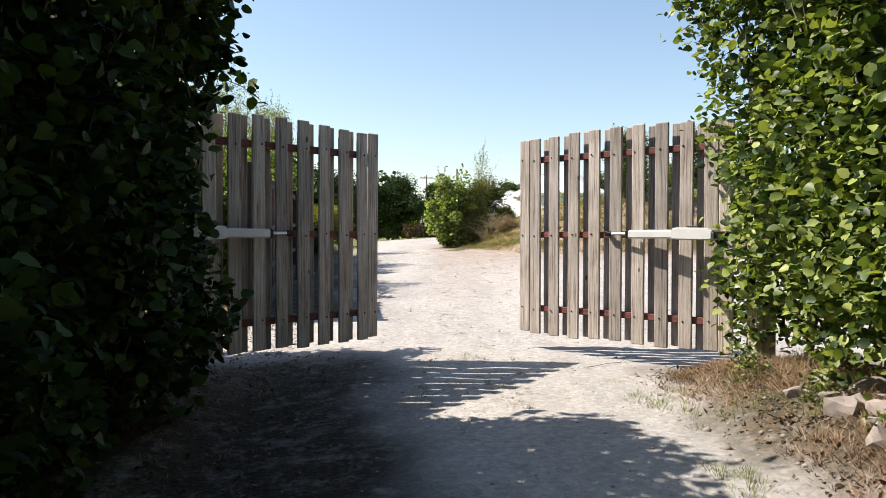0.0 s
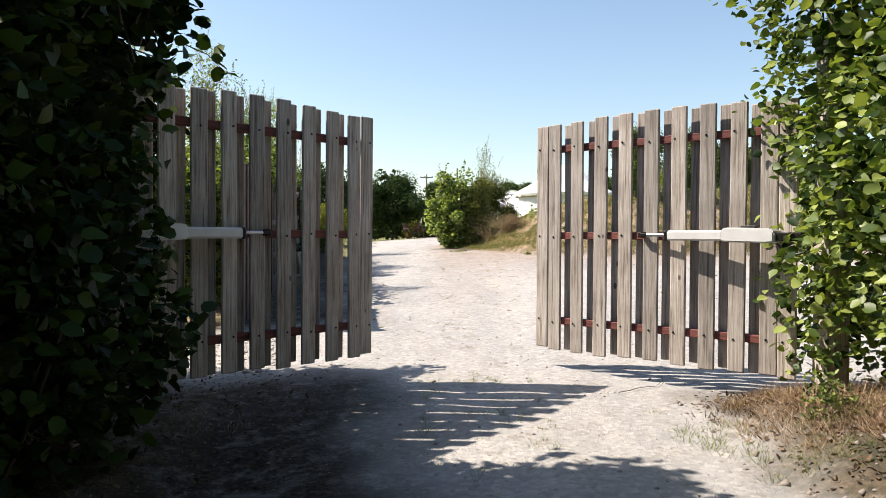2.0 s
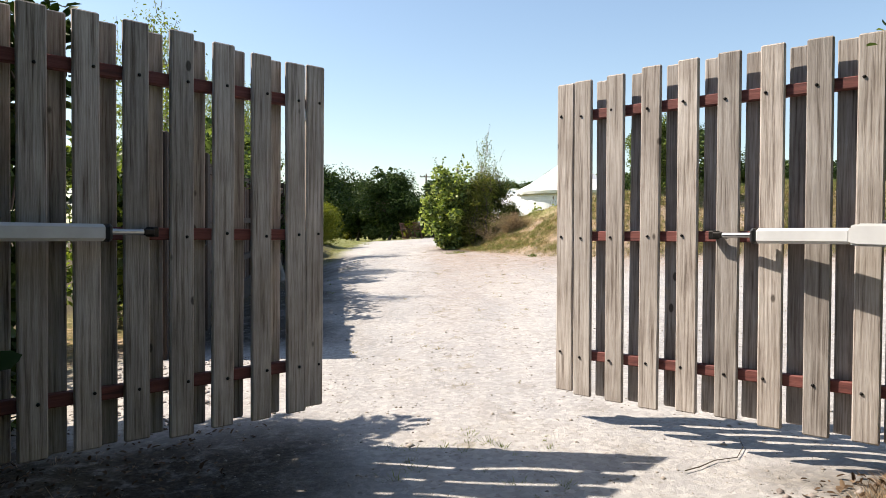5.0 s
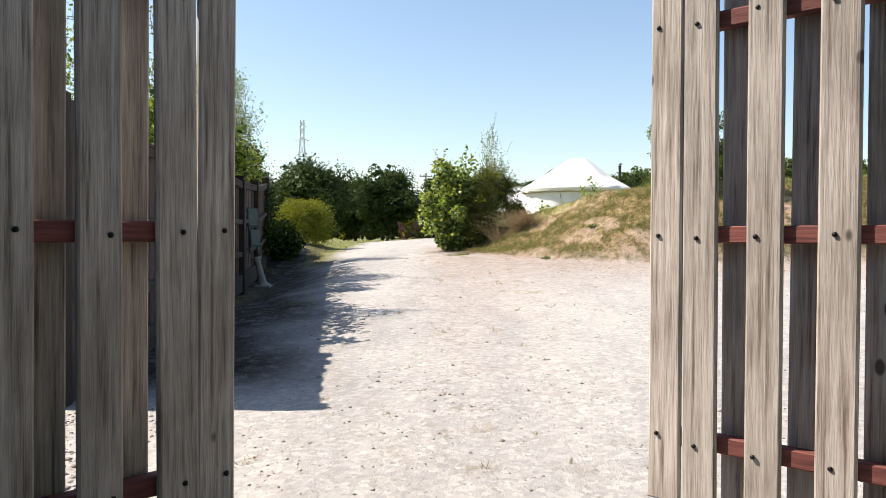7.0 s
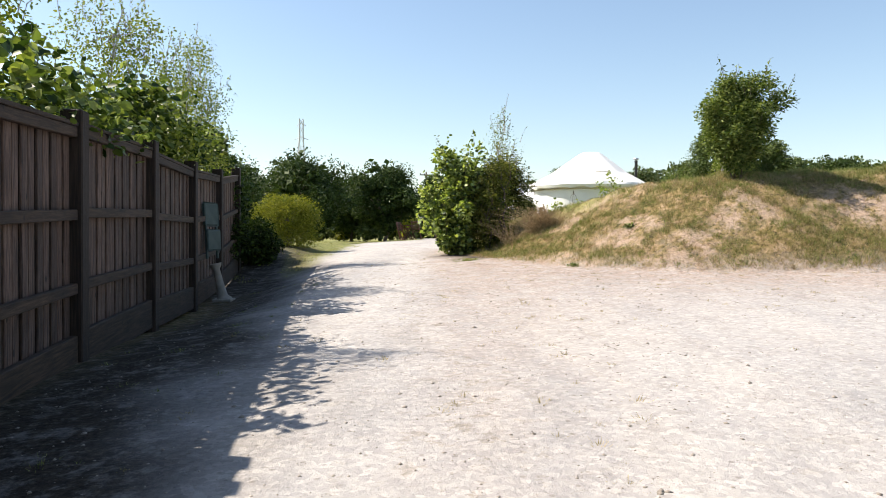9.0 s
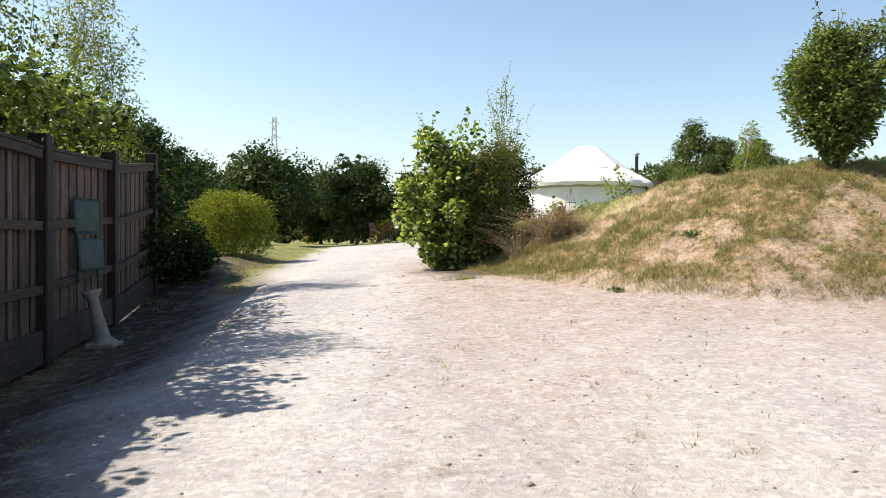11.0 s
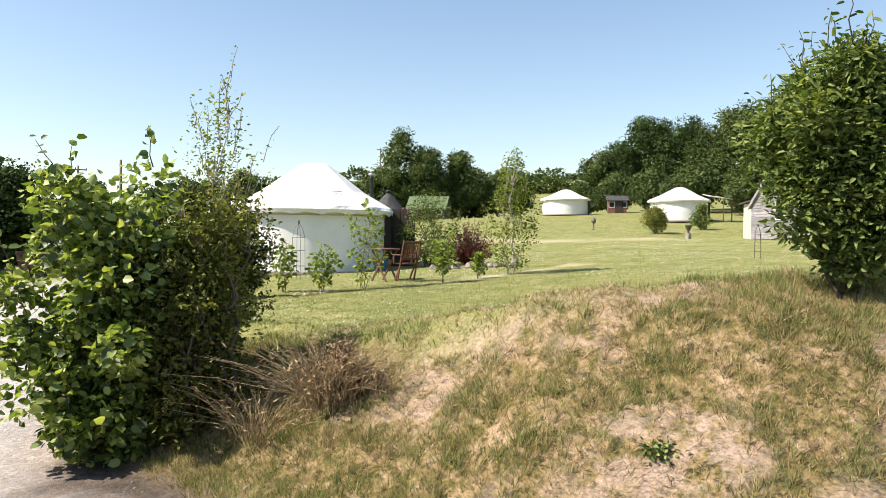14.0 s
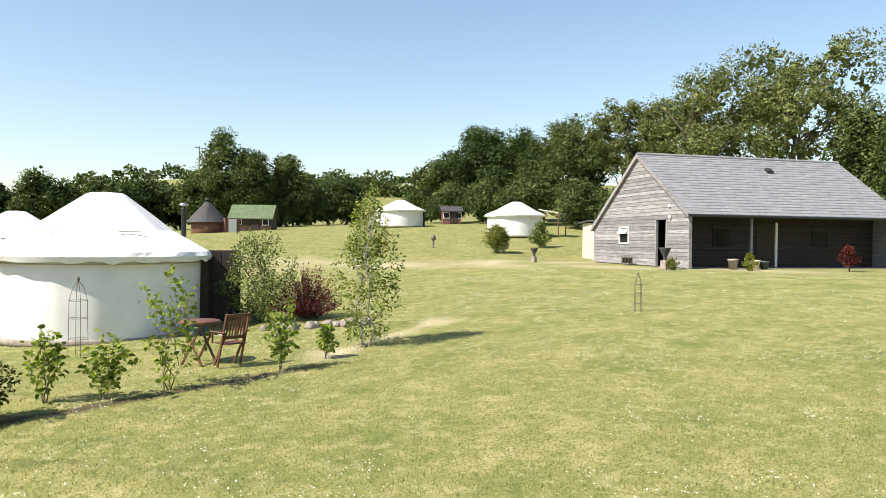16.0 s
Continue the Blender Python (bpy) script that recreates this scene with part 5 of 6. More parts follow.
# ---------- garden furniture ----------
def folding_chair(x, y, turn, label, size=0.9):
    root = thing("folding_chair", None, None, pose(x, y, gz(x, y), 0, 0, turn) @ Matrix.Scale(size, 4), label, "chair", "chairs by the yurt")
    for i in range(6):
        part("seat_slat", slab(0.42, 0.055, 0.02, 0.005), M_TEAK, root, pose(0, -0.17 + 0.068 * i, 0.44))
    for dx in (-0.23, 0.23):
        part("back_leg", slab(0.028, 0.05, 1.02, 0.006), M_TEAK, root, pose(dx, 0.09, 0.5, -17, 0, 0))
        part("front_leg", slab(0.028, 0.05, 0.72, 0.006), M_TEAK, root, pose(dx * 0.88, -0.02, 0.33, -33, 0, 0))
        part("armrest", slab(0.05, 0.46, 0.025, 0.008), M_TEAK, root, pose(dx * 1.08, -0.04, 0.645))
        part("arm_post", slab(0.03, 0.035, 0.22, 0.005), M_TEAK, root, pose(dx * 1.08, -0.2, 0.54))
    for y_, z in ((0.235, 0.95), (0.12, 0.55)):
        part("back_rail", slab(0.44, 0.025, 0.06, 0.006), M_TEAK, root, pose(0, y_, z, -17, 0, 0))
    for i in range(7):
        part("back_slat", slab(0.032, 0.014, 0.36, 0.004), M_TEAK, root, pose(-0.17 + 0.057 * i, 0.178, 0.75, -17, 0, 0))
    return root


def garden_table(x, y, turn):
    root = thing("garden_table", None, None, pose(x, y, gz(x, y), 0, 0, turn), "small round hardwood folding table beside the chair", "table")
    part("tabletop", lathe([(0.33, 0.69), (0.34, 0.70), (0.34, 0.72), (0.33, 0.73)], 20), M_TEAK, root)
    for s in (-1, 1):
        for dx in (-0.16, 0.16):
            part("leg", slab(0.03, 0.045, 0.86, 0.006), M_TEAK, root, pose(dx, 0, 0.35, 34 * s, 0, 0))


folding_chair(6.88, 29.3, 188, "reddish hardwood folding garden chair on the grass")
garden_table(6.62, 29.95, 20)
folding_chair(-0.95, 41.6, 60, "orange-brown wooden garden chair beyond the drive")
folding_chair(-0.25, 42.1, 150, "orange-brown wooden garden chair beside the drive end")
garden_table(-0.7, 42.3, 70)

thing("tub", lathe([(0.17, 0), (0.22, 0.3), (0.235, 0.3), (0.235, 0.33), (0.21, 0.33), (0.19, 0.1)], 18), M_BLUE, pose(7.75, 33.0, gz(7.75, 33.0)), "bright blue plastic tub standing in the grass", "tub")
for i in range(11):
    ex, ey = 9.0 + 0.19 * i + RNG.normal() * 0.04, 32.3 - 0.09 * i + RNG.normal() * 0.05
    bm = bmesh.new()
    bmesh.ops.create_icosphere(bm, subdivisions=2, radius=RNG.uniform(0.09, 0.15))
    for v in bm.verts:
        v.co = v.co * (1 + 0.35 * noise.noise(v.co * 9 + Vector((i * 3.1, 0, 0))))
    edge_me = bpy.data.meshes.new("edging_stone")
    bm.to_mesh(edge_me)
    bm.free()
    thing("edging_stone", edge_me, M_SLABSTONE, pose(ex, ey, gz(ex, ey) + 0.03, 0, 0, i * 40), "pale rough stone edging the shrub bed", "stone", "stones edging the bed")

# ---------- small buildings far up the lawn ----------
def cabin(x, y, turn, w, d, wall, ridge, wall_mat, roof_mat, label, z=None):
    root = thing("garden_cabin", None, None, pose(x, y, gz(x, y) if z is None else z, 0, 0, turn), label, "cabin")
    vs = [(-w / 2, -d / 2, -0.3), (w / 2, -d / 2, -0.3), (w / 2, d / 2, -0.3), (-w / 2, d / 2, -0.3), (-w / 2, -d / 2, wall), (w / 2, -d / 2, wall), (w / 2, d / 2, wall), (-w / 2, d / 2, wall), (-w / 2, 0, ridge - .1), (w / 2, 0, ridge - .1)]
    part("wall", mesh_from("wall", vs, [(0, 1, 5, 4), (1, 2, 6, 9, 5), (2, 3, 7, 6), (3, 0, 4, 8, 7)]), wall_mat, root)
    for s in (-1, 1):
        e = d / 2 + 0.25
        zz = wall - 0.25 * (ridge - wall) / (d / 2)
        me = mesh_from("roof_slope", [(-w / 2 - .2, s * e, zz), (w / 2 + .2, s * e, zz), (w / 2 + .2, 0, ridge), (-w / 2 - .2, 0, ridge), (-w / 2 - .2, s * e, zz + .08), (w / 2 + .2, s * e, zz + .08), (w / 2 + .2, 0, ridge + .08), (-w / 2 - .2, 0, ridge + .08)], [(0, 1, 2, 3), (4, 7, 6, 5), (0, 4, 5, 1), (1, 5, 6, 2), (2, 6, 7, 3), (3, 7, 4, 0)])
        part("roof_slope", me, roof_mat, root)
    part("door", slab(0.8, 0.06, min(1.9, wall - 0.1), 0.01), M_DARKWOOD, root, pose(0.1 * w, -d / 2 - 0.02, min(1.9, wall - 0.1) / 2))
    for dx in (-0.3 * w, 0.36 * w):
        f = part("window", slab(0.6, 0.05, 0.6, 0.01), M_WHITE, root, pose(dx, -d / 2 - 0.02, wall * 0.62))
        part("pane", slab(0.48, 0.02, 0.48, 0), M_GLASS, f, pose(0, -0.03, 0))
    return root


cabin(32.3, 81.6, -38, 3.7, 2.8, 1.2, 2.3, M_FENCE, M_ROOFGREEN, "timber cabin with green felt roof by the wood")
cabin(49.3, 73.2, -36, 1.8, 1.8, 1.25, 1.65, M_REDWOOD, M_DARKROOF, "small red-brown shed among the trees")
cabin(35.8, 44.2, -25, 1.4, 2.2, 2.1, 2.2, M_CREAM, M_DARKROOF, "cream rendered outbuilding behind the barn")
cabin(0.5, 54, 4, 1.5, 1.5, 1.7, 1.85, M_GREYMETAL, M_GREYMETAL, "pale blue-grey metal shed at the drive end")


def grill_hut(x, y):
    root = thing("grill_hut", None, None, pose(x, y, gz(x, y)), "six-sided wooden grill hut with dark shingle roof", "hut")
    part("wall", lathe([(1.45, -0.3), (1.45, 1.05)], 6), M_REDWOOD, root)
    part("roof", lathe([(1.9, 0.85), (1.86, 0.92), (0.3, 2.55), (0.26, 2.6)], 6), M_DARKROOF, root)
    part("chimney", lathe([(0.2, 2.45), (0.2, 2.75), (0.3, 2.77), (0.3, 2.85), (0.05, 2.92)], 10), M_BLACK, root)
    porch = part("porch", slab(1.3, 1.2, 1.5, 0.01), M_REDWOOD, root, pose(1.4, -1.2, 0.5))
    part("porch_door", slab(0.7, 0.05, 1.35, 0.01), M_WHITE, porch, pose(0, -0.61, 0.0))


grill_hut(26.6, 78.5)

# ---------- hedges by the gate and fence ----------
# added out of view, only to keep sky light off the lane
hedge("hedge", -8.6, -4.5, -12.0, 4.9, 5.2, 16000, 0.3, M_SHADED_LEAF, "unseen high hedge added behind the shady one to block sky light", 0.1, gz, 7.0)
shady_hedge = hedge("hedge", -3.1, -1.5, -1.5, 4.75, 2.75, 44000, 0.082, M_SHADED_LEAF, "tall dark hedge, shady side towards the lane", 0.22, gz, 1.0, fine=True, sprays=420)
# unseen extension behind the camera that dims the shaded gate leaf
hedge("hedge", 2.3, 4.0, -11.0, 0.9, 4.6, 12000, 0.19, M_HAZEL, "unseen tall hazel hedge added along the lane to block sky light", 0.2, gz, 11.0)
# made-up hedge that closes the lane behind the camera against sky light
hedge("hedge", -4.4, 4.6, -14.0, -12.2, 5.5, 9000, 0.26, M_SHADED_LEAF, "unseen tall dark hedge added across the lane to block sky light", 0.2, gz, 13.0)
hedge("hedge", -3.6, -2.2, 4.85, 6.95, 2.3, 9500, 0.095, M_SHADED_LEAF, "dark hedge standing behind the opened gate leaf", 0.05, gz, 2.0)
hedge("hedge", 1.92, 3.4, 1.0, 5.35, 2.75, 36000, 0.064, M_HAZEL, "tall sunlit hazel hedge with broad leaves over rubble", 0.2, gz, 5.0, lo=0.1, fine=True)
hedge("hedge", -3.85, -2.62, 10.3, 14.1, 1.95, 9500, 0.085, M_HAZEL, "hazel hedge growing over the board fence", 0.42, gz, 9.0, shear=-0.115, sprays=60)
hedge("hedge", -4.27, -3.04, 13.9, 18.6, 2.4, 14000, 0.085, M_HAZEL, "taller hazel hedge hanging over the far end of the fence", 0.42, gz, 15.0, shear=-0.115, sprays=90)
hedge("hedge", -6.2, -4.2, 6.4, 9.6, 1.9, 9000, 0.085, M_YELLOW, "yellow-green shrubs behind the entrance gate", 0.1, gz, 3.0)

# boughs of the shady hedge that reach over the gate leaf
boughs, bough_leaves = [], []
for foot, tip, leaves in (((-1.8, 4.5, 2.35), (-1.25, 4.95, 2.14), 26), ((-1.75, 4.4, 2.45), (-1.38, 4.7, 2.74), 44), ((-1.75, 4.3, 2.2), (-1.4, 4.5, 2.06), 60), ((-1.75, 4.2, 2.55), (-1.34, 4.42, 2.8), 44),
                          ((-1.7, 4.0, 2.4), (-1.33, 4.2, 2.5), 60), ((-1.75, 4.35, 2.3), (-1.46, 4.6, 2.36), 80), ((-1.75, 4.2, 1.9), (-1.42, 4.34, 1.92), 50), ((-1.7, 3.7, 2.3), (-1.32, 3.9, 2.3), 60)):
    line, radii = limb(foot, tip, 0.008, 0.002, 0.08, 6)
    boughs.append((line, radii))
    u = RNG.uniform(0.1, 1, leaves) * 5
    k = np.minimum(u.astype(int), 4)
    loose = np.where(u > 4.0, 0.03, 0.07)[:, None]
    bough_leaves.append(line[k] + (line[k + 1] - line[k]) * (u - k)[:, None] + RNG.normal(size=(leaves, 3)) * loose)
off = np.array(shady_hedge.matrix_world.translation)
part("overhanging_bough", tubes("overhanging_bough", [(p - off, r) for p, r in boughs], 5), M_BARK, shady_hedge)
part("bough_leaves", leaf_mesh("bough_leaves", np.concatenate(bough_leaves) - off, 0.09, 0.22, 0.85, fine=True), M_SHADED_LEAF, shady_hedge)

# ---------- trees and shrubs ----------
def barberry(x, y, h, r, n):
    """A half-round bush of straight shoots that fan up and out from its foot, with small leaves all along them."""
    root = thing("barberry_bush", None, None, pose(x, y, gz(x, y) - 0.02), "dark red barberry bush with upright shoots on the lawn", "bush")
    shoots, leaves, out = [], [], []
    for i in range(n):
        a, f = RNG.uniform(0, 2 * np.pi), RNG.uniform(0, 1) ** 0.6
        tilt = f * 1.35
        d = np.array([math.cos(a) * math.sin(tilt) * r, math.sin(a) * math.sin(tilt) * r, math.cos(tilt) * h + 0.12])
        d *= RNG.uniform(0.72, 1.08)
        u = np.linspace(0, 1, 5)[:, None]
        p = d * u + np.array([0, 0, 1.0]) * 0.12 * u * (1 - u) + RNG.normal(size=(5, 3)) * 0.012
        shoots.append((p, np.linspace(0.006, 0.0018, 5)))
        k = 34
        v = RNG.uniform(0.25, 1.0, k)[:, None]
        leaves.append(d * v + RNG.normal(size=(k, 3)) * 0.025)
        out.append(np.repeat((d / np.linalg.norm(d))[None], k, 0))
    tagged(part("shoot_fan", tubes("shoot_fan", shoots, 4), M_BARK, root), "", kind="stuff")
    part("crown", leaf_mesh("crown", np.concatenate(leaves), 0.05, 0.2, 0.55, False, np.concatenate(out)), M_RED, root)


for x, y, h, r, lo, n_, lab in ((-3.6, 12.2, 4.0, 1.2, 1.9, 120, "slender birch standing behind the board fence"), (-3.6, 15.6, 4.1, 1.2, 1.7, 190, "thin birch with drooping twigs behind the fence"),
                                (-4.0, 19.6, 4.5, 1.05, 1.2, 210, "taller birch with drooping twigs past the fence end")):
    tree("birch_tree", x, y, h, r, lo, 0.04, n_, 40, M_BIRCHLEAF, M_BIRCH, lab, group="birches", clump_r=0.22, droop=0.7, trunk_r=0.035, shoots=70)
tree("shrub", -3.75, 20.3, 1.9, 0.95, 0.05, 0.07, 120, 70, M_SHADED_LEAF, M_BARK, "dark leafy shrub at the fence end", "shrub", stems=3, clump_r=0.26)
tree("shrub", -4.3, 21.9, 1.9, 1.0, 0.05, 0.07, 110, 70, M_SHADED_LEAF, M_BARK, "low dark shrub beside the lawn", "shrub", stems=3, clump_r=0.28)
tree("shrub", -4.9, 23.6, 2.0, 1.1, 0.05, 0.07, 110, 66, M_OAK, M_BARK, "broad dark shrub behind the clipped bush", "shrub", stems=3, clump_r=0.3)
tree("shrub", -3.2, 21.1, 1.0, 0.6, 0.0, 0.065, 100, 60, M_SHADED_LEAF, M_BARK, "low dark shrub beside the fence end", "shrub", stems=3, clump_r=0.2)
tree("shrub", -4.2, 22.4, 1.5, 0.8, 0.0, 0.065, 100, 60, M_SHADED_LEAF, M_BARK, "dark shrub between the fence and the clipped bush", "shrub", stems=3, clump_r=0.22)
tree("topiary_bush", -3.3, 24.5, 1.36, 1.0, 0.0, 0.042, 330, 60, M_YELLOW, M_BARK, "rounded yellow-green clipped bush beside the drive", "bush", stems=3, clump_r=0.19, vase=0.85, lump=0.15)
tree("bush", 0.76, 20.7, 2.15, 0.82, 0.0, 0.072, 105, 165, M_HAZEL_LIT, M_BARK, "broad hazel bush at the end of the bank", "bush", stems=7, ratio=0.82, clump_r=0.23, shoots=80, vase=0.36, lump=1.5)
tree("bush", 1.22, 20.45, 1.75, 0.47, 0.0, 0.04, 150, 48, M_MIXED, M_BARK, "olive hawthorn bush grown into the hazel", "bush", stems=5, clump_r=0.16, shoots=60, vase=0.65)
tree("bush", 1.78, 22.7, 1.62, 0.64, 0.0, 0.045, 170, 66, M_THORN, M_BARK, "olive hawthorn bush at the lawn edge", "bush", stems=5, clump_r=0.19, shoots=70, vase=0.75)
tree("birch_tree", 1.6, 21.1, 2.6, 0.5, 0.9, 0.034, 70, 11, M_BIRCHLEAF, M_BIRCH, "thin young birch rising out of the bush", group="birches", clump_r=0.17, trunk_r=0.013, shoots=36)
tree("bank_tree", 4.86, 17.8, 1.76, 0.74, 0.16, 0.052, 290, 110, M_SALLOW, M_BARK, "many-stemmed sallow tree on the crest of the bank", stems=6, ratio=0.46, clump_r=0.16, trunk_r=0.04, vase=0.03, shoots=110, lump=1.1)
tree("young_tree", 9.46, 29.2, 2.95, 0.85, 0.12, 0.065, 150, 20, M_BIRCHLEAF, M_BIRCH, "slim young birch planted on the lawn", clump_r=0.19, trunk_r=0.03, stems=2, shoots=30, top_narrow=0.45)
tree("shrub", 9.45, 33.7, 2.3, 1.05, 0.05, 0.06, 120, 40, M_SALLOW, M_BARK, "grey-green shrub beside the yurt door", "shrub", stems=4, clump_r=0.24, shoots=30)
barberry(10.5, 33.2, 1.15, 1.0, 190)
for x, y, h, r, nm in ((4.1, 28.9, 1.0, 0.32, "thin leggy sapling in the planted row"), (4.75, 28.55, 0.95, 0.46, "low bushy sapling in the planted row"), (5.6, 28.5, 1.6, 0.62, "tall bushy sapling in the planted row"),
                       (7.3, 28.4, 0.95, 0.34, "small open sapling in the planted row"), (8.3, 28.7, 0.62, 0.14, "single thin sapling in the planted row")):
    tree("sapling", x, y, h * 1.08, r * 1.12, 0.12, 0.085, int(12 + 34 * r), 9, M_SAPLING, M_BARK, nm, "sapling", stems=4, clump_r=0.15, group="saplings in a row", ratio=0.7, vase=0.3, shoots=10, trunk_r=0.018, lump=1.4)
tree("shrub", 3.1, 28.5, 1.3, 0.7, 0.0, 0.06, 110, 60, M_THORN, M_BARK, "dark rounded shrub at the end of the planted row", "shrub", stems=4, clump_r=0.2)
tree("shrub", 31.5, 48.4, 1.9, 1.1, 0.1, 0.11, 90, 44, M_MIXED, M_BARK, "rounded shrub far up the lawn", "shrub", stems=3)
tree("shrub", 36.4, 49.5, 1.8, 0.9, 0.1, 0.11, 70, 44, M_HAZEL, M_BARK, "leafy shrub beside the far yurt", "shrub", stems=3)
bx, by = at_barn(-0.5, -0.6)
tree("shrub", bx - 0.9, by + 0.1, 0.55, 0.35, 0.05, 0.06, 30, 30, M_MIXED, M_BARK, "small low shrub at the barn corner", "shrub", stems=2)
bx, by = at_barn(1.6, -1.6)
tree("shrub", bx, by, 0.75, 0.32, 0.05, 0.07, 30, 30, M_YELLOW, M_BARK, "small pale flowering shrub before the barn", "shrub", stems=2)
bx, by = at_barn(5.4, -2.4)
tree("shrub", bx, by, 1.15, 0.45, 0.2, 0.08, 36, 26, M_RED, M_BARK, "small copper-leaved shrub before the barn", "shrub", stems=2)
def dead_stalks(x, y, h, n, spread, label):
    root = thing("dead_stalks", None, None, pose(x, y, gz(x, y) - 0.02), label, "dead plant", "dead stalks by the bush")
    thin, thick = [], []
    for i in range(n):
        a, r0 = RNG.uniform(0, 6.28), RNG.uniform(0, 0.22)
        out = spread * abs(RNG.normal()) * 0.6 + 0.05
        hh = h * RNG.uniform(0.45, 1.0)
        u = np.linspace(0, 1, 5)[:, None]
        d = np.array([[math.cos(a), math.sin(a), 0]])
        p = d * (r0 + out * u ** 1.6) + np.array([[0, 0, hh]]) * (u - 0.22 * u ** 3) + RNG.normal(size=(5, 3)) * 0.012
        thin.append((p, np.array([0.0032, 0.003, 0.0026, 0.002, 0.001])))
    tagged(part("stalk_tuft", tubes("stalk_tuft", thin, 3), M_STALK, root), "", kind="stuff")
    heads = np.array([p[k] for p, _ in thin for k in (2, 3, 4)]) + RNG.normal(size=(3 * n, 3)) * 0.015
    tagged(part("seed_fluff", leaf_mesh("seed_fluff", heads, 0.05, 0.1, 0.18, True), M_DEADLEAF, root), "", kind="stuff")


dead_stalks(2.05, 19.65, 0.62, 260, 0.5, "dry straw-coloured stalks fanning out beside the hazel bush")
dead_stalks(1.62, 19.8, 0.55, 90, 0.5, "dead brown stalks below the hawthorn")
tree("bramble", 2.12, 19.62, 0.42, 0.32, 0.0, 0.028, 45, 30, M_DEADLEAF, M_BARK, "withered brown bramble beside the hazel bush", "bush", stems=7, clump_r=0.1, shoots=40)
dead_stalks(2.35, 19.5, 0.42, 50, 0.3, "thin dry grass stalks on the end of the bank")
tree("bush", 1.5, 20.5, 1.78, 0.33, 0.0, 0.042, 95, 46, M_MIXED, M_BARK, "olive hawthorn bush between hazel and lawn", "bush", stems=4, clump_r=0.16, shoots=40, vase=0.6)
for x, y, h, r in ((-5.4, 20.6, 3.0, 1.5), (-6.3, 23.6, 3.3, 1.6), (-6.6, 27.0, 3.6, 1.7), (-7.2, 31.0, 3.8, 1.8)):
    tree("boundary_tree", x, y, h, r, 0.2, 0.11, 120, 66, M_OAK, M_BARK, "dark leafy tree along the garden boundary", "tree", group="boundary trees", simple_leaf=True, stems=2, clump_r=r * 0.27)

for x, y, h, r, mat, lab in ((3.15, 17.66, 0.1, 0.13, M_HAZEL, "low dark green weed in a bare hollow of the bank"), (2.25, 17.35, 0.1, 0.11, M_SALLOW, "pale thistle weed at the foot of the bank"), (0.82, 19.0, 0.06, 0.18, M_MIXED, "flat green weed mat beside the drive"),
                             (2.02, 3.2, 0.22, 0.2, M_HAZEL, "green weed among the rubble below the hedge"), (1.85, 4.5, 0.28, 0.2, M_HAZEL, "green weed at the foot of the gate post"), (2.0, 3.9, 0.2, 0.18, M_HAZEL, "green weed among dead leaves below the hedge")):
    tree("weed_plant", x, y, h, r, 0.0, 0.03, 26, 9, mat, M_BARK, lab, "weed", stems=3, clump_r=0.05, group="weeds", trunk_r=0.004)
# orchard past the drive
for x, y, h, r in ((-5.3, 40, 4.4, 2.6), (-1.9, 43.5, 4.2, 2.1), (-8.8, 36, 4.0, 2.3), (0.9, 47, 3.6, 1.3), (-9.5, 45, 4.4, 2.2), (-12.5, 41, 4.2, 2.0), (-4.2, 50, 4.2, 2.2)):
    tree("orchard_tree", x, y, h * 1.03, r * 1.08, h * 0.13, 0.125, 130, 150, M_OAK, M_BARK, "dark round-headed orchard tree past the drive", "tree", group="orchard trees", simple_leaf=True, trunk_r=0.1, top_narrow=0.95, clump_r=r * 0.27)
for i in range(16):
    x, y = -15 + 1.15 * i + RNG.normal() * 0.3, 52 + RNG.normal() * 2.0
    tree("shrub", x, y, RNG.uniform(1.0, 2.2), RNG.uniform(0.9, 1.5), 0.1, 0.16, 40, 34, M_WOOD if i % 3 else M_YELLOW, M_BARK, "leafy shrub in the boundary row", "shrub", group="boundary shrubs", stems=3, simple_leaf=True)


def far_tree(kind, x, y, h, r, lo, clumps, per, leaf, mat, label, group, tn=0.65):
    return tree(kind, x, y, h, r, lo, leaf, clumps, per, mat, M_BARK, label, "tree", trunk_r=h * 0.03, simple_leaf=True, top_narrow=tn, clump_r=r * 0.34, group=group)


# tall trees behind the barn and yurts: bearing from north in degrees, distance, height, crown radius
for b, d, h, r, mat in ((40.0, 80, 7.5, 4.0, M_WOOD), (43.0, 80, 11.0, 5.4, M_OAK), (46.5, 78, 10.6, 5.4, M_OAK), (50.0, 76, 11.6, 5.6, M_WOOD), (54.2, 73, 13.0, 5.2, M_ASH), (57.6, 70, 12.6, 4.8, M_ASH),
                       (60.8, 63, 14.9, 6.6, M_ASH), (66.2, 60, 15.2, 6.8, M_ASH), (71.0, 56, 9.0, 4.6, M_WOOD), (75, 54, 11.0, 5.2, M_WOOD)):
    x, y = 1.9 + d * math.sin(radians(b)), 18 + d * math.cos(radians(b))
    ash = mat is M_ASH
    tree("tall_tree", x, y, h, r, h * (0.36 if ash else 0.06), 0.2 if ash else 0.22, 95 if ash else 130, 180 if ash else 250, mat, M_BARK, "tall spreading ash tree with open crown behind the barn" if ash else "tall dark broad-leaved tree behind the yurts",
         "tree", trunk_r=h * 0.03, simple_leaf=True, top_narrow=0.92, clump_r=r * (0.165 if ash else 0.24), group="tall trees", stems=2 if ash else 1, vase=0.55 if ash else 0.0)
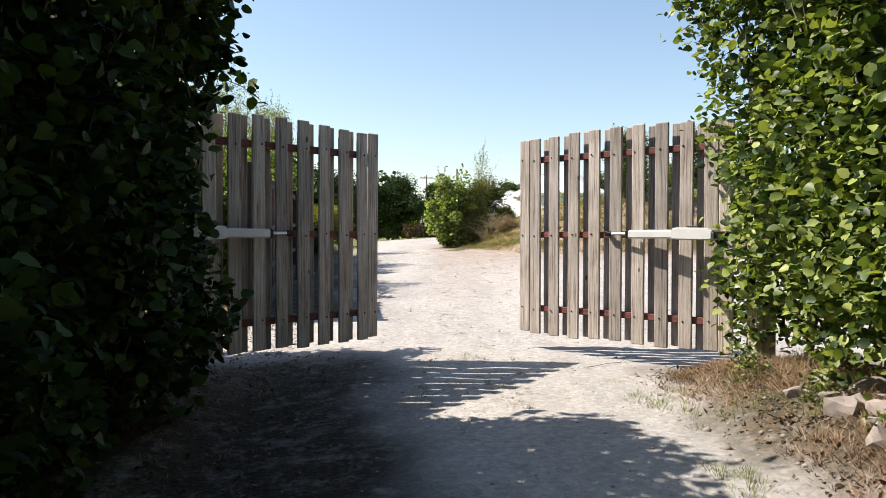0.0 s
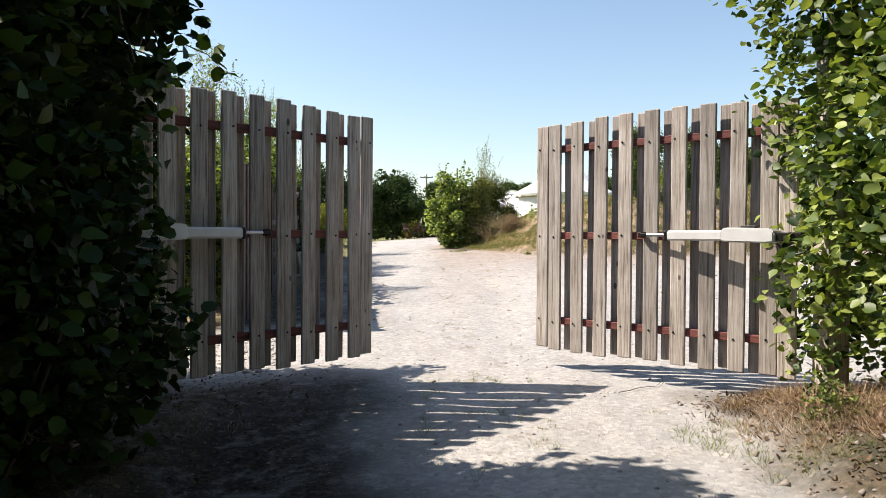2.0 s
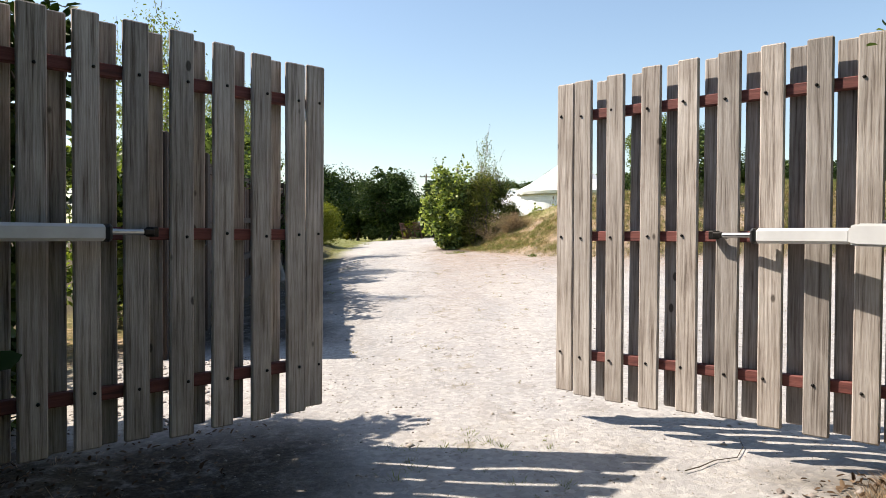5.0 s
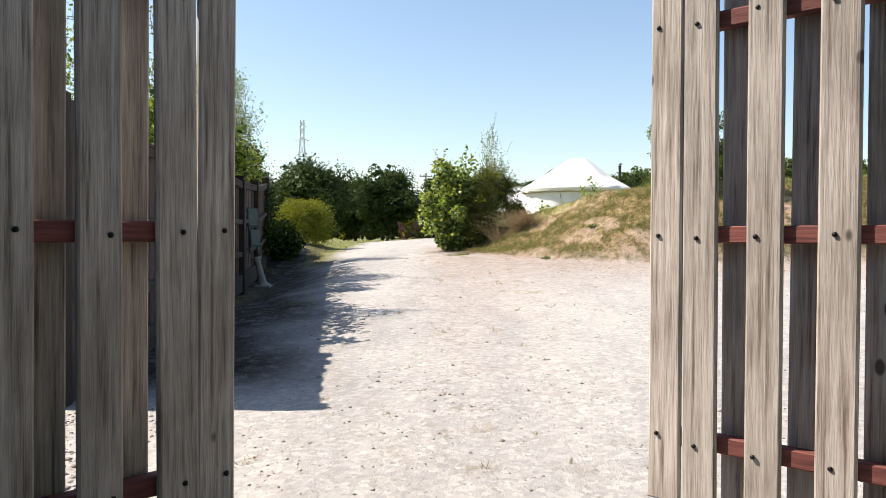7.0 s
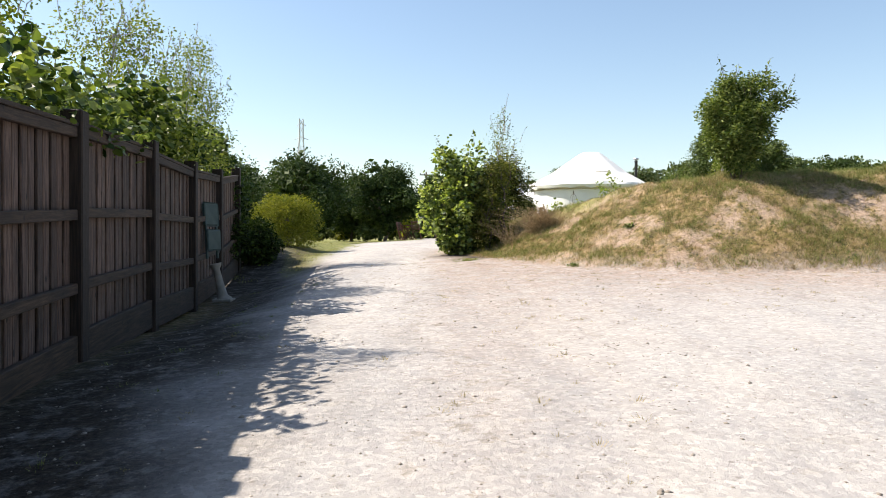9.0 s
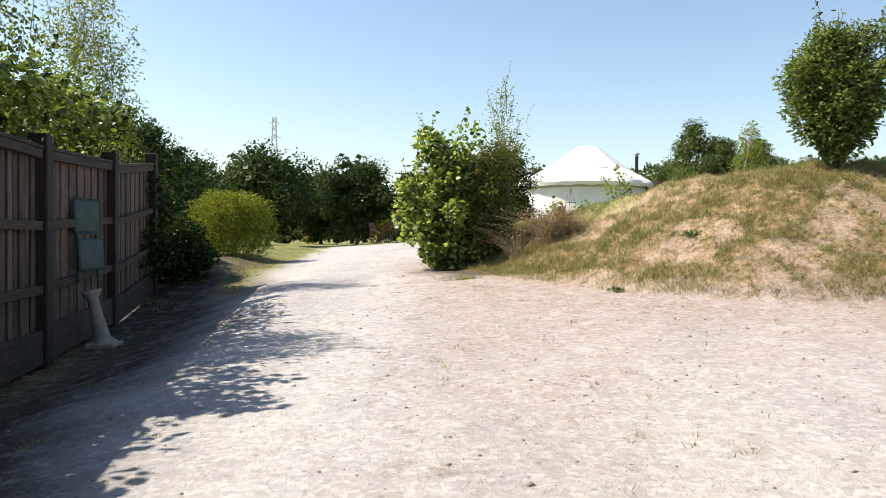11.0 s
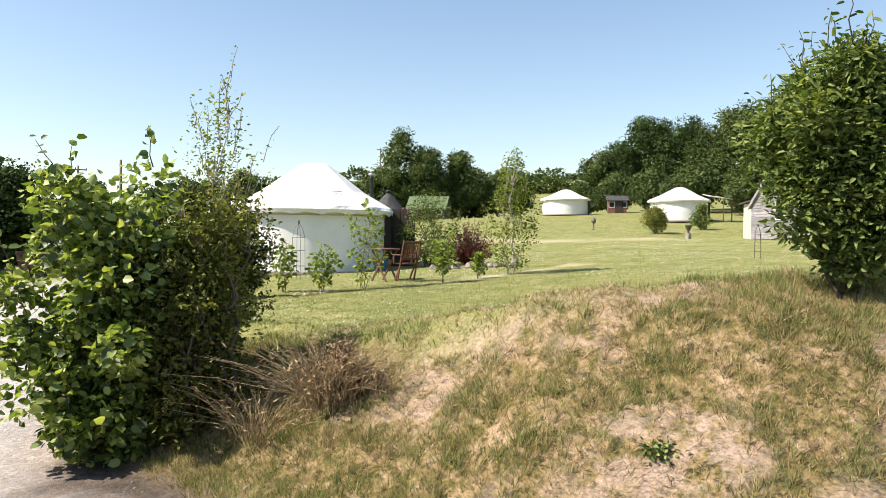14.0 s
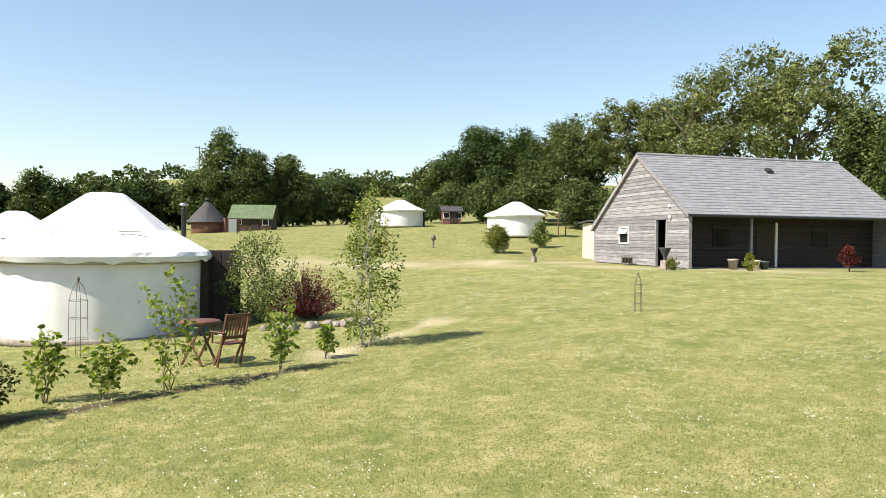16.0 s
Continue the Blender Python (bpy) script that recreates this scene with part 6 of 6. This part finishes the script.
for b, d, h in ((43.5, 72, 5.0), (47.0, 70, 5.5), (50.5, 66, 5.0), (40.5, 76, 4.5), (54, 62, 4.5), (38.2, 84, 4.0)):
    x, y = 1.9 + d * math.sin(radians(b)), 18 + d * math.cos(radians(b))
    far_tree("thicket_tree", x, y, h, h * 0.62, 0.2, 55, 170, 0.22, M_WOOD, "bushy thicket tree at the edge of the lawn", "thicket trees", 0.75)
# woodland edge to the north
for i, b in enumerate(np.linspace(-12, 32.5, 34)):
    d = 98 + 6 * math.sin(i * 1.7)
    x, y = 1.9 + d * math.sin(radians(b)), 18 + d * math.cos(radians(b))
    h = 7.0 + 0.7 * math.sin(i * 2.3) if b > 4 else 5.2 + 0.6 * math.sin(i * 2.3)
    far_tree("wood_tree", x, y, h, 3.7, 0.3, 52, 120, 0.32, M_WOOD if i % 3 else M_OAK, "broad-leaved tree in the woodland edge", "woodland edge trees", 0.95)
for b, d, h, r in ((23.4, 90, 12.6, 4.6), (25.4, 88, 9.6, 3.4), (28.0, 90, 9.0, 3.2)):
    x, y = 1.9 + d * math.sin(radians(b)), 18 + d * math.cos(radians(b))
    far_tree("wood_tree", x, y, h, r, h * 0.1, 70, 170, 0.27, M_WOOD, "taller round-headed tree above the woodland edge", "woodland edge trees", 0.85)
# hedge rows on the far hill
px, py = [], []
for row, (d, b0, b1) in enumerate(((200, 10, 44), (265, 4, 46))):
    m = 6500
    b = np.radians(RNG.uniform(b0, b1, m))
    dd = d + RNG.normal(size=m) * 2.0
    px.append(1.9 + dd * np.sin(b))
    py.append(18 + dd * np.cos(b))
px, py = np.concatenate(px), np.concatenate(py)
hz = land_z(px, py) + RNG.uniform(0, 1, len(px)) ** 0.8 * (3.4 + 1.3 * np.sin(px * 0.5) + 0.8 * np.sin(px * 1.7))
thing("hill_hedgerow", leaf_mesh("hill_hedgerow", np.stack([px, py, hz], 1), 1.3, 0.2, 0.8, True), M_WOOD, None, "dark hedgerows across the far hill", "hedgerow", "", "stuff")

# ---------- pylon and poles on the skyline ----------
def pylon(x, y, h):
    root = thing("pylon", None, None, pose(x, y, gz(x, y)), "grey lattice power pylon on the skyline", "pylon")
    w0, w1 = h * 0.075, h * 0.016
    rods, hb = [], h * 0.0026

    def corner(f, i):
        w = w0 + (w1 - w0) * min(1, f / 0.8)
        return np.array([w * (1 if i in (0, 3) else -1), w * (1 if i < 2 else -1), h * f])
    lv = [0, 0.2, 0.38, 0.53, 0.65, 0.75, 0.83, 0.9, 0.96]
    for a, b in zip(lv, lv[1:]):
        for i in range(4):
            rods.append((np.array([corner(a, i), corner(b, i)]), [hb, hb]))
            rods.append((np.array([corner(a, i), corner(b, (i + 1) % 4)]), [hb * 0.6, hb * 0.6]))
            rods.append((np.array([corner(b, i), corner(a, (i + 1) % 4)]), [hb * 0.6, hb * 0.6]))
    part("lattice", tubes("lattice", rods, 4), M_PYLON, root)
    for f, wd in ((0.66, 0.05), (0.78, 0.06), (0.9, 0.04)):
        part("cross_arm", tubes("cross_arm", [(np.array([[-h * wd, 0, h * f], [0, 0, h * (f + 0.025)], [h * wd, 0, h * f]]), [hb, hb * 1.6, hb])], 4), M_PYLON, root)


pylon(-49, 305, 47)


def utility_pole(x, y, h, arm=True):
    root = thing("utility_pole", None, None, pose(x, y, gz(x, y)), "brown wooden utility pole with cross arm on the skyline" if arm else "plain brown wooden pole on the skyline", "pole", "utility poles")
    part("shaft", lathe([(0.15, 0), (0.11, h)], 10), M_BARK, root)
    if not arm:
        return
    part("cross_arm", slab(2.0, 0.14, 0.14, 0.01), M_BARK, root, pose(0, 0, h - 0.5))
    for dx in (-0.9, -0.3, 0.9):
        part("insulator", lathe([(0.04, 0), (0.08, 0.06), (0.04, 0.2)], 8), M_BLACK, root, pose(dx, 0, h - 0.43))


utility_pole(0.6, 118, 10.0)
utility_pole(4.4, 95, 8.4, False)
utility_pole(71.8, 194.7, 14.0)

# ---------- grass, stones, clover ----------
def scatter(n, x0, x1, y0, y1):
    return RNG.uniform(x0, x1, n), RNG.uniform(y0, y1, n)


def tufted(n, x0, x1, y0, y1, per, rad):
    cx, cy = scatter(n, x0, x1, y0, y1)
    return np.repeat(cx, per) + RNG.normal(size=n * per) * rad, np.repeat(cy, per) + RNG.normal(size=n * per) * rad


def bareness(x, y):
    bare = np.zeros(len(x))
    for sx, sy, sr in BARE:
        bare = np.maximum(bare, smooth(sr * 1.2, sr * 0.5, np.hypot((x - sx) * 0.7, y - sy) + 0.55 * sr * wobble(x, y, 3.6, sx)))
    return bare


def tussocks(name, n, per, rad, box, height, width, mat, label, test, lean=0.5):
    """Tufts of blades that lean outward from their middles, taller and shorter by tuft."""
    cx, cy = scatter(n, *box)
    k = test(cx, cy)
    cx, cy = cx[k], cy[k]
    m = len(cx) * per
    a, r = RNG.uniform(0, 2 * np.pi, m), np.abs(RNG.normal(size=m))
    size = np.repeat(RNG.uniform(0.5, 1.3, len(cx)) ** 1.4, per)
    x, y = np.repeat(cx, per) + np.cos(a) * r * rad * size, np.repeat(cy, per) + np.sin(a) * r * rad * size
    h = height * size * RNG.uniform(0.5, 1.2, m)
    w = width * RNG.uniform(0.6, 1.2, m)
    turn = RNG.uniform(0, 2 * np.pi, m)
    d = np.stack([np.cos(turn), np.sin(turn), 0 * turn], 1) * w[:, None]
    out = lean * (0.3 + r)
    base = np.stack([x, y, land_z(x, y) - 0.008], 1)
    ln = np.stack([np.cos(a) * out + RNG.normal(size=m) * 0.25, np.sin(a) * out + RNG.normal(size=m) * 0.25, np.ones(m)], 1)
    ln /= np.linalg.norm(ln, axis=1, keepdims=True)
    v = np.stack([base - d, base + d, base + ln * h[:, None]], 1).reshape(-1, 3)
    return thing(name, mesh_np(name, v, np.arange(m * 3).reshape(m, 3)), mat, None, label, "grass", "", "stuff")


def on_bank(lo, hi):
    return lambda x, y: (inside_bank(x, y) > lo) & (bank_front(x, y) + 0.3 * smooth(3.8, 2.2, x) < hi)


BANK = (0.7, 9.0, 15.4, 21.4)
def patch(x, y, sd):
    return wobble(x, y, 2.3, sd) + 0.8 * wobble(y, x, 5.1, sd + 3.0) + 0.5 * wobble(x, y, 11.0, sd + 5.0)


tussocks("bank_grass", 28000, 12, 0.04, BANK, 0.07, 0.0028, M_BLADE_DRY, "dry yellow-green tussock grass on the bank", lambda x, y: on_bank(0.03, 2.4)(x, y) & (RNG.uniform(0, 1, len(x)) > 0.75 * bareness(x, y)), 0.7)
tussocks("bank_straw", 20000, 10, 0.05, BANK, 0.07, 0.0028, M_BLADE_STRAW, "flattened pale straw matted over the bank", lambda x, y: on_bank(0.0, 3.0)(x, y) & (patch(x, y, 6.0) > -0.1), 2.4)
tussocks("bank_grass", 28000, 11, 0.035, BANK, 0.078, 0.0028, M_GREENBLADE, "green grass clumps growing through the dry bank", lambda x, y: on_bank(0.1, 2.6)(x, y) & (bareness(x, y) < 0.6) & (patch(x, y, 2.0) + 0.5 * smooth(1.6, 2.6, bank_front(x, y)) > -0.15), 0.6)
tussocks("bank_grass", 130, 3, 0.05, (1.9, 6.5, 17.0, 20.6), 0.36, 0.0014, M_STALK, "few tall dry grass stems standing out of the bank", on_bank(0.5, 2.8), 0.3)
tussocks("bank_grass", 5200, 12, 0.05, (4.3, 9.0, 17.6, 20.6), 0.075, 0.0028, M_GREENBLADE, "taller green grass along the crest of the bank", lambda x, y: (bank_front(x, y) > 2.0) & (bank_front(x, y) + 0.25 * wobble(x, y, 1.6, 3.0) < 3.1) & (patch(x, y, 4.0) > -0.25), 0.5)
tussocks("verge_grass", 260, 14, 0.04, (0.45, 1.1, 18.6, 19.6), 0.045, 0.0026, M_GREENBLADE, "flat mat of green grass beside the drive", lambda x, y: np.hypot((x - 0.78) * 0.8, y - 19.1) + 0.12 * wobble(x, y, 4.0, 1.0) < 0.26, 1.4)
x, y = scatter(480000, 1.6, 19, 18.6, 36)
s = inside_bank(x, y)
dcam = np.hypot(x - 1.9, y - 18)
keep = (bank_front(x, y) + 0.8 * smooth(3.8, 2.2, x) > 2.4) & (s > 0.5) & (RNG.uniform(0, 1, len(x)) < np.clip(1.3 - dcam / 13, 0.1, 1))
blades("lawn_grass", x[keep], y[keep], 0.04, 0.0036, M_BLADE, "mown yellow-green lawn grass with clover", "grass", 0.5)
x, y = tufted(3600, 2.5, 26, 19.5, 38, 11, 0.22)
s = inside_bank(x, y)
keep = (bank_front(x, y) > 3.4) & (s > 1.5) & (wobble(x, y, 0.45, 5.0) + 0.5 * wobble(x, y, 1.6, 2.0) > 0.05)
cp = np.stack([x[keep], y[keep], land_z(x[keep], y[keep]) + 0.05], 1)
thing("clover_flowers", leaf_mesh("clover_flowers", cp, 0.016, 0.5, 1.0, True), M_CLOVER, None, "white clover heads scattered over the lawn", "flowers", "", "stuff")
# weeds in the yard and verge
def in_yard(x, y):
    s = inside_bank(x, y)
    return (s < 0.0) & ((np.abs(x - 0.3 + 0.03 * (y - 8)) < 0.3) | ((s > -3.2) & (x > 0.3)) | (RNG.uniform(0, 1, len(x)) < 0.1))


tussocks("yard_weeds", 1500, 30, 0.045, (-1.8, 8.5, 6.5, 19.8), 0.034, 0.0032, M_BLADE_DRY, "sparse dry weeds in the gravel yard", lambda x, y: in_yard(x, y) & (wobble(x, y, 1.4, 2.0) > -0.1), 1.6)
tussocks("yard_weeds", 2200, 18, 0.032, (-1.8, 8.5, 6.5, 19.8), 0.024, 0.003, M_BARK, "dark dead weed stalks lying on the gravel", in_yard, 3.0)
tussocks("yard_weeds", 60, 40, 0.04, (-0.2, 8.0, 8.5, 19.5), 0.03, 0.0024, M_BLADE_DRY, "few dry grass tufts in the gravel yard", in_yard, 0.8)
tussocks("yard_weeds", 60, 30, 0.05, (-2.6, -1.2, 9.5, 20), 0.035, 0.0024, M_GREENBLADE, "short green weeds in the fence shade", lambda x, y: x > fx(y) + 0.1, 1.0)
tussocks("verge_grass", 2600, 18, 0.05, (1.3, 2.5, 1.0, 5.5), 0.095, 0.0022, M_BLADE_STRAW, "dry straw-coloured grass on the rubble verge", lambda x, y: wobble(x, y, 3.0, 2.0) + 1.4 * (x - 1.75) > 0.1, 1.3)
tussocks("verge_grass", 650, 26, 0.05, (1.2, 2.4, 2.6, 5.3), 0.06, 0.002, M_GREENBLADE, "green grass on the verge at the gate", lambda x, y: wobble(x, y, 2.0, 5.0) > 0.15, 0.8)
tussocks("verge_grass", 420, 16, 0.05, (-2.3, -1.15, 1.5, 6.2), 0.05, 0.002, M_BLADE_STRAW, "dead straw grass below the shady hedge", lambda x, y: wobble(x, y, 3.0, 2.0) > 0.0, 1.6)
tussocks("verge_weeds", 2400, 14, 0.04, (1.1, 2.6, 1.0, 5.4), 0.06, 0.003, M_LITTER, "withered brown weeds on the verge", lambda x, y: wobble(x, y, 2.6, 7.0) + 2.2 * (x - 1.8) > -0.05, 1.2)
tussocks("verge_weeds", 1500, 20, 0.05, (1.3, 2.6, 1.0, 5.4), 0.12, 0.0026, M_DEADLEAF, "tangled dry brown stems on the rubble verge", lambda x, y: wobble(x, y, 2.2, 4.0) + 1.6 * (x - 1.8) > 0.1, 1.5)
tussocks("yard_weeds", 60, 36, 0.04, (-0.3, 0.6, 4.2, 6.2), 0.034, 0.0026, M_GREENBLADE, "low green weeds between the wheel tracks at the gate", lambda x, y: np.abs(x - 0.25) < 0.45, 1.2)
lx, ly = scatter(1400, -2.6, -0.9, 1.5, 6.6)
thing("leaf_litter", leaf_mesh("leaf_litter", np.stack([lx, ly, land_z(lx, ly) + 0.01], 1), 0.034, 1.0, 0.6), M_LITTER, None, "dry brown fallen leaves below the shady hedge", "leaves", "", "stuff")
lx, ly = scatter(6500, 1.25, 2.6, 0.8, 5.5)
k = RNG.uniform(0, 1, len(lx)) < smooth(1.4, 1.95, lx)
lx, ly = lx[k], ly[k]
thing("leaf_litter", leaf_mesh("leaf_litter", np.stack([lx, ly, land_z(lx, ly) + 0.012], 1), 0.032, 0.6, 0.6), M_LITTER, None, "crisp brown dead leaves among the verge stones", "leaves", "", "stuff")
x, y = tufted(240, -4.2, -1.9, 19.2, 30, 14, 0.06)
blades("lawn_grass", x, y, 0.06, 0.004, M_BLADE, "short lawn grass beside the drive", "grass", 0.5)


def stones(name, n, x0, x1, y0, y1, size, label, keep_fn=None):
    x, y = scatter(n, x0, x1, y0, y1)
    if keep_fn is not None:
        k = keep_fn(x, y)
        x, y = x[k], y[k]
    n = len(x)
    o = np.array([[1, 0, 0], [-1, 0, 0], [0, 1, 0], [0, -1, 0], [0, 0, 1], [0, 0, -1]], float)
    f = np.array([[0, 2, 4], [2, 1, 4], [1, 3, 4], [3, 0, 4], [2, 0, 5], [1, 2, 5], [3, 1, 5], [0, 3, 5]])
    sc = size * RNG.exponential(0.6, n)[:, None, None] + size * 0.4
    v = o[None] * sc * RNG.uniform(0.55, 1.2, (n, 6, 1)) * np.array([1, 1, 0.6])
    a = RNG.uniform(0, 6.28, n)
    c, s_ = np.cos(a)[:, None], np.sin(a)[:, None]
    vx, vy = v[..., 0] * c - v[..., 1] * s_, v[..., 0] * s_ + v[..., 1] * c
    v = np.stack([vx + x[:, None], vy + y[:, None], v[..., 2] + land_z(x, y)[:, None]], -1)
    q = (np.arange(n)[:, None, None] * 6 + f[None]).reshape(-1, 3)
    return thing(name, mesh_np(name, v.reshape(-1, 3), q), M_SLABSTONE if name == "rubble" else M_STONE, None, label, "stones", "", "stuff")


stones("gravel", 14000, -2.2, 7, 5.5, 20, 0.0055, "loose pale gravel over the yard", lambda x, y: inside_bank(x, y) < 0)
stones("gravel", 3600, -2.2, 3.0, 2.0, 9.0, 0.005, "loose pale gravel round the gate")
stones("rubble", 900, 1.35, 2.5, 1.0, 5.4, 0.012, "broken rubble on the verge below the hedge")
stones("rubble", 1300, -2.5, -1.35, 6.6, 8.4, 0.011, "broken rubble beside the garden gate")


def boulder(x, y, r, label):
    bm = bmesh.new()
    bmesh.ops.create_icosphere(bm, subdivisions=2, radius=1)
    sx, sy, sz = r * RNG.uniform(0.9, 1.4), r * RNG.uniform(0.7, 1.1), r * RNG.uniform(0.5, 0.75)
    o = Vector(RNG.uniform(-9, 9, 3))
    for v in bm.verts:
        k = 1 + 0.35 * noise.noise(v.co * 1.3 + o) + 0.12 * noise.noise(v.co * 3.5 + o)
        v.co = Vector([math.copysign(min(abs(c) * 1.25, 0.82), c) for c in v.co]) * k
        v.co = Vector((v.co.x * sx, v.co.y * sy, v.co.z * sz))
    me = bpy.data.meshes.new("stone")
    bm.to_mesh(me)
    bm.free()
    return thing("stone", me, M_SLABSTONE, pose(x, y, gz(x, y) + r * 0.25, RNG.uniform(-25, 25), RNG.uniform(-25, 25), RNG.uniform(0, 360)), label, "stone", "stones below the hedge")


for i in range(38):
    r = RNG.uniform(0.04, 0.09)
    boulder(1.93 + 0.13 * (i % 3) + RNG.uniform(-0.08, 0.08), 1.5 + 0.07 * i + RNG.uniform(-0.04, 0.04), r, "rough pinkish broken building stone below the hedge")

twig_pts = [(1.12, 5.62), (1.2, 5.66), (1.3, 5.74), (1.42, 5.78), (1.5, 5.9), (1.52, 5.98)]
thing("twig", tubes("twig", [(np.array([[a, b, gz(a, b) + 0.012] for a, b in twig_pts]), [0.003, 0.003, 0.0026, 0.0022, 0.002, 0.0015])], 5), M_BARK, None, "thin dead twig on the gravel", "twig")
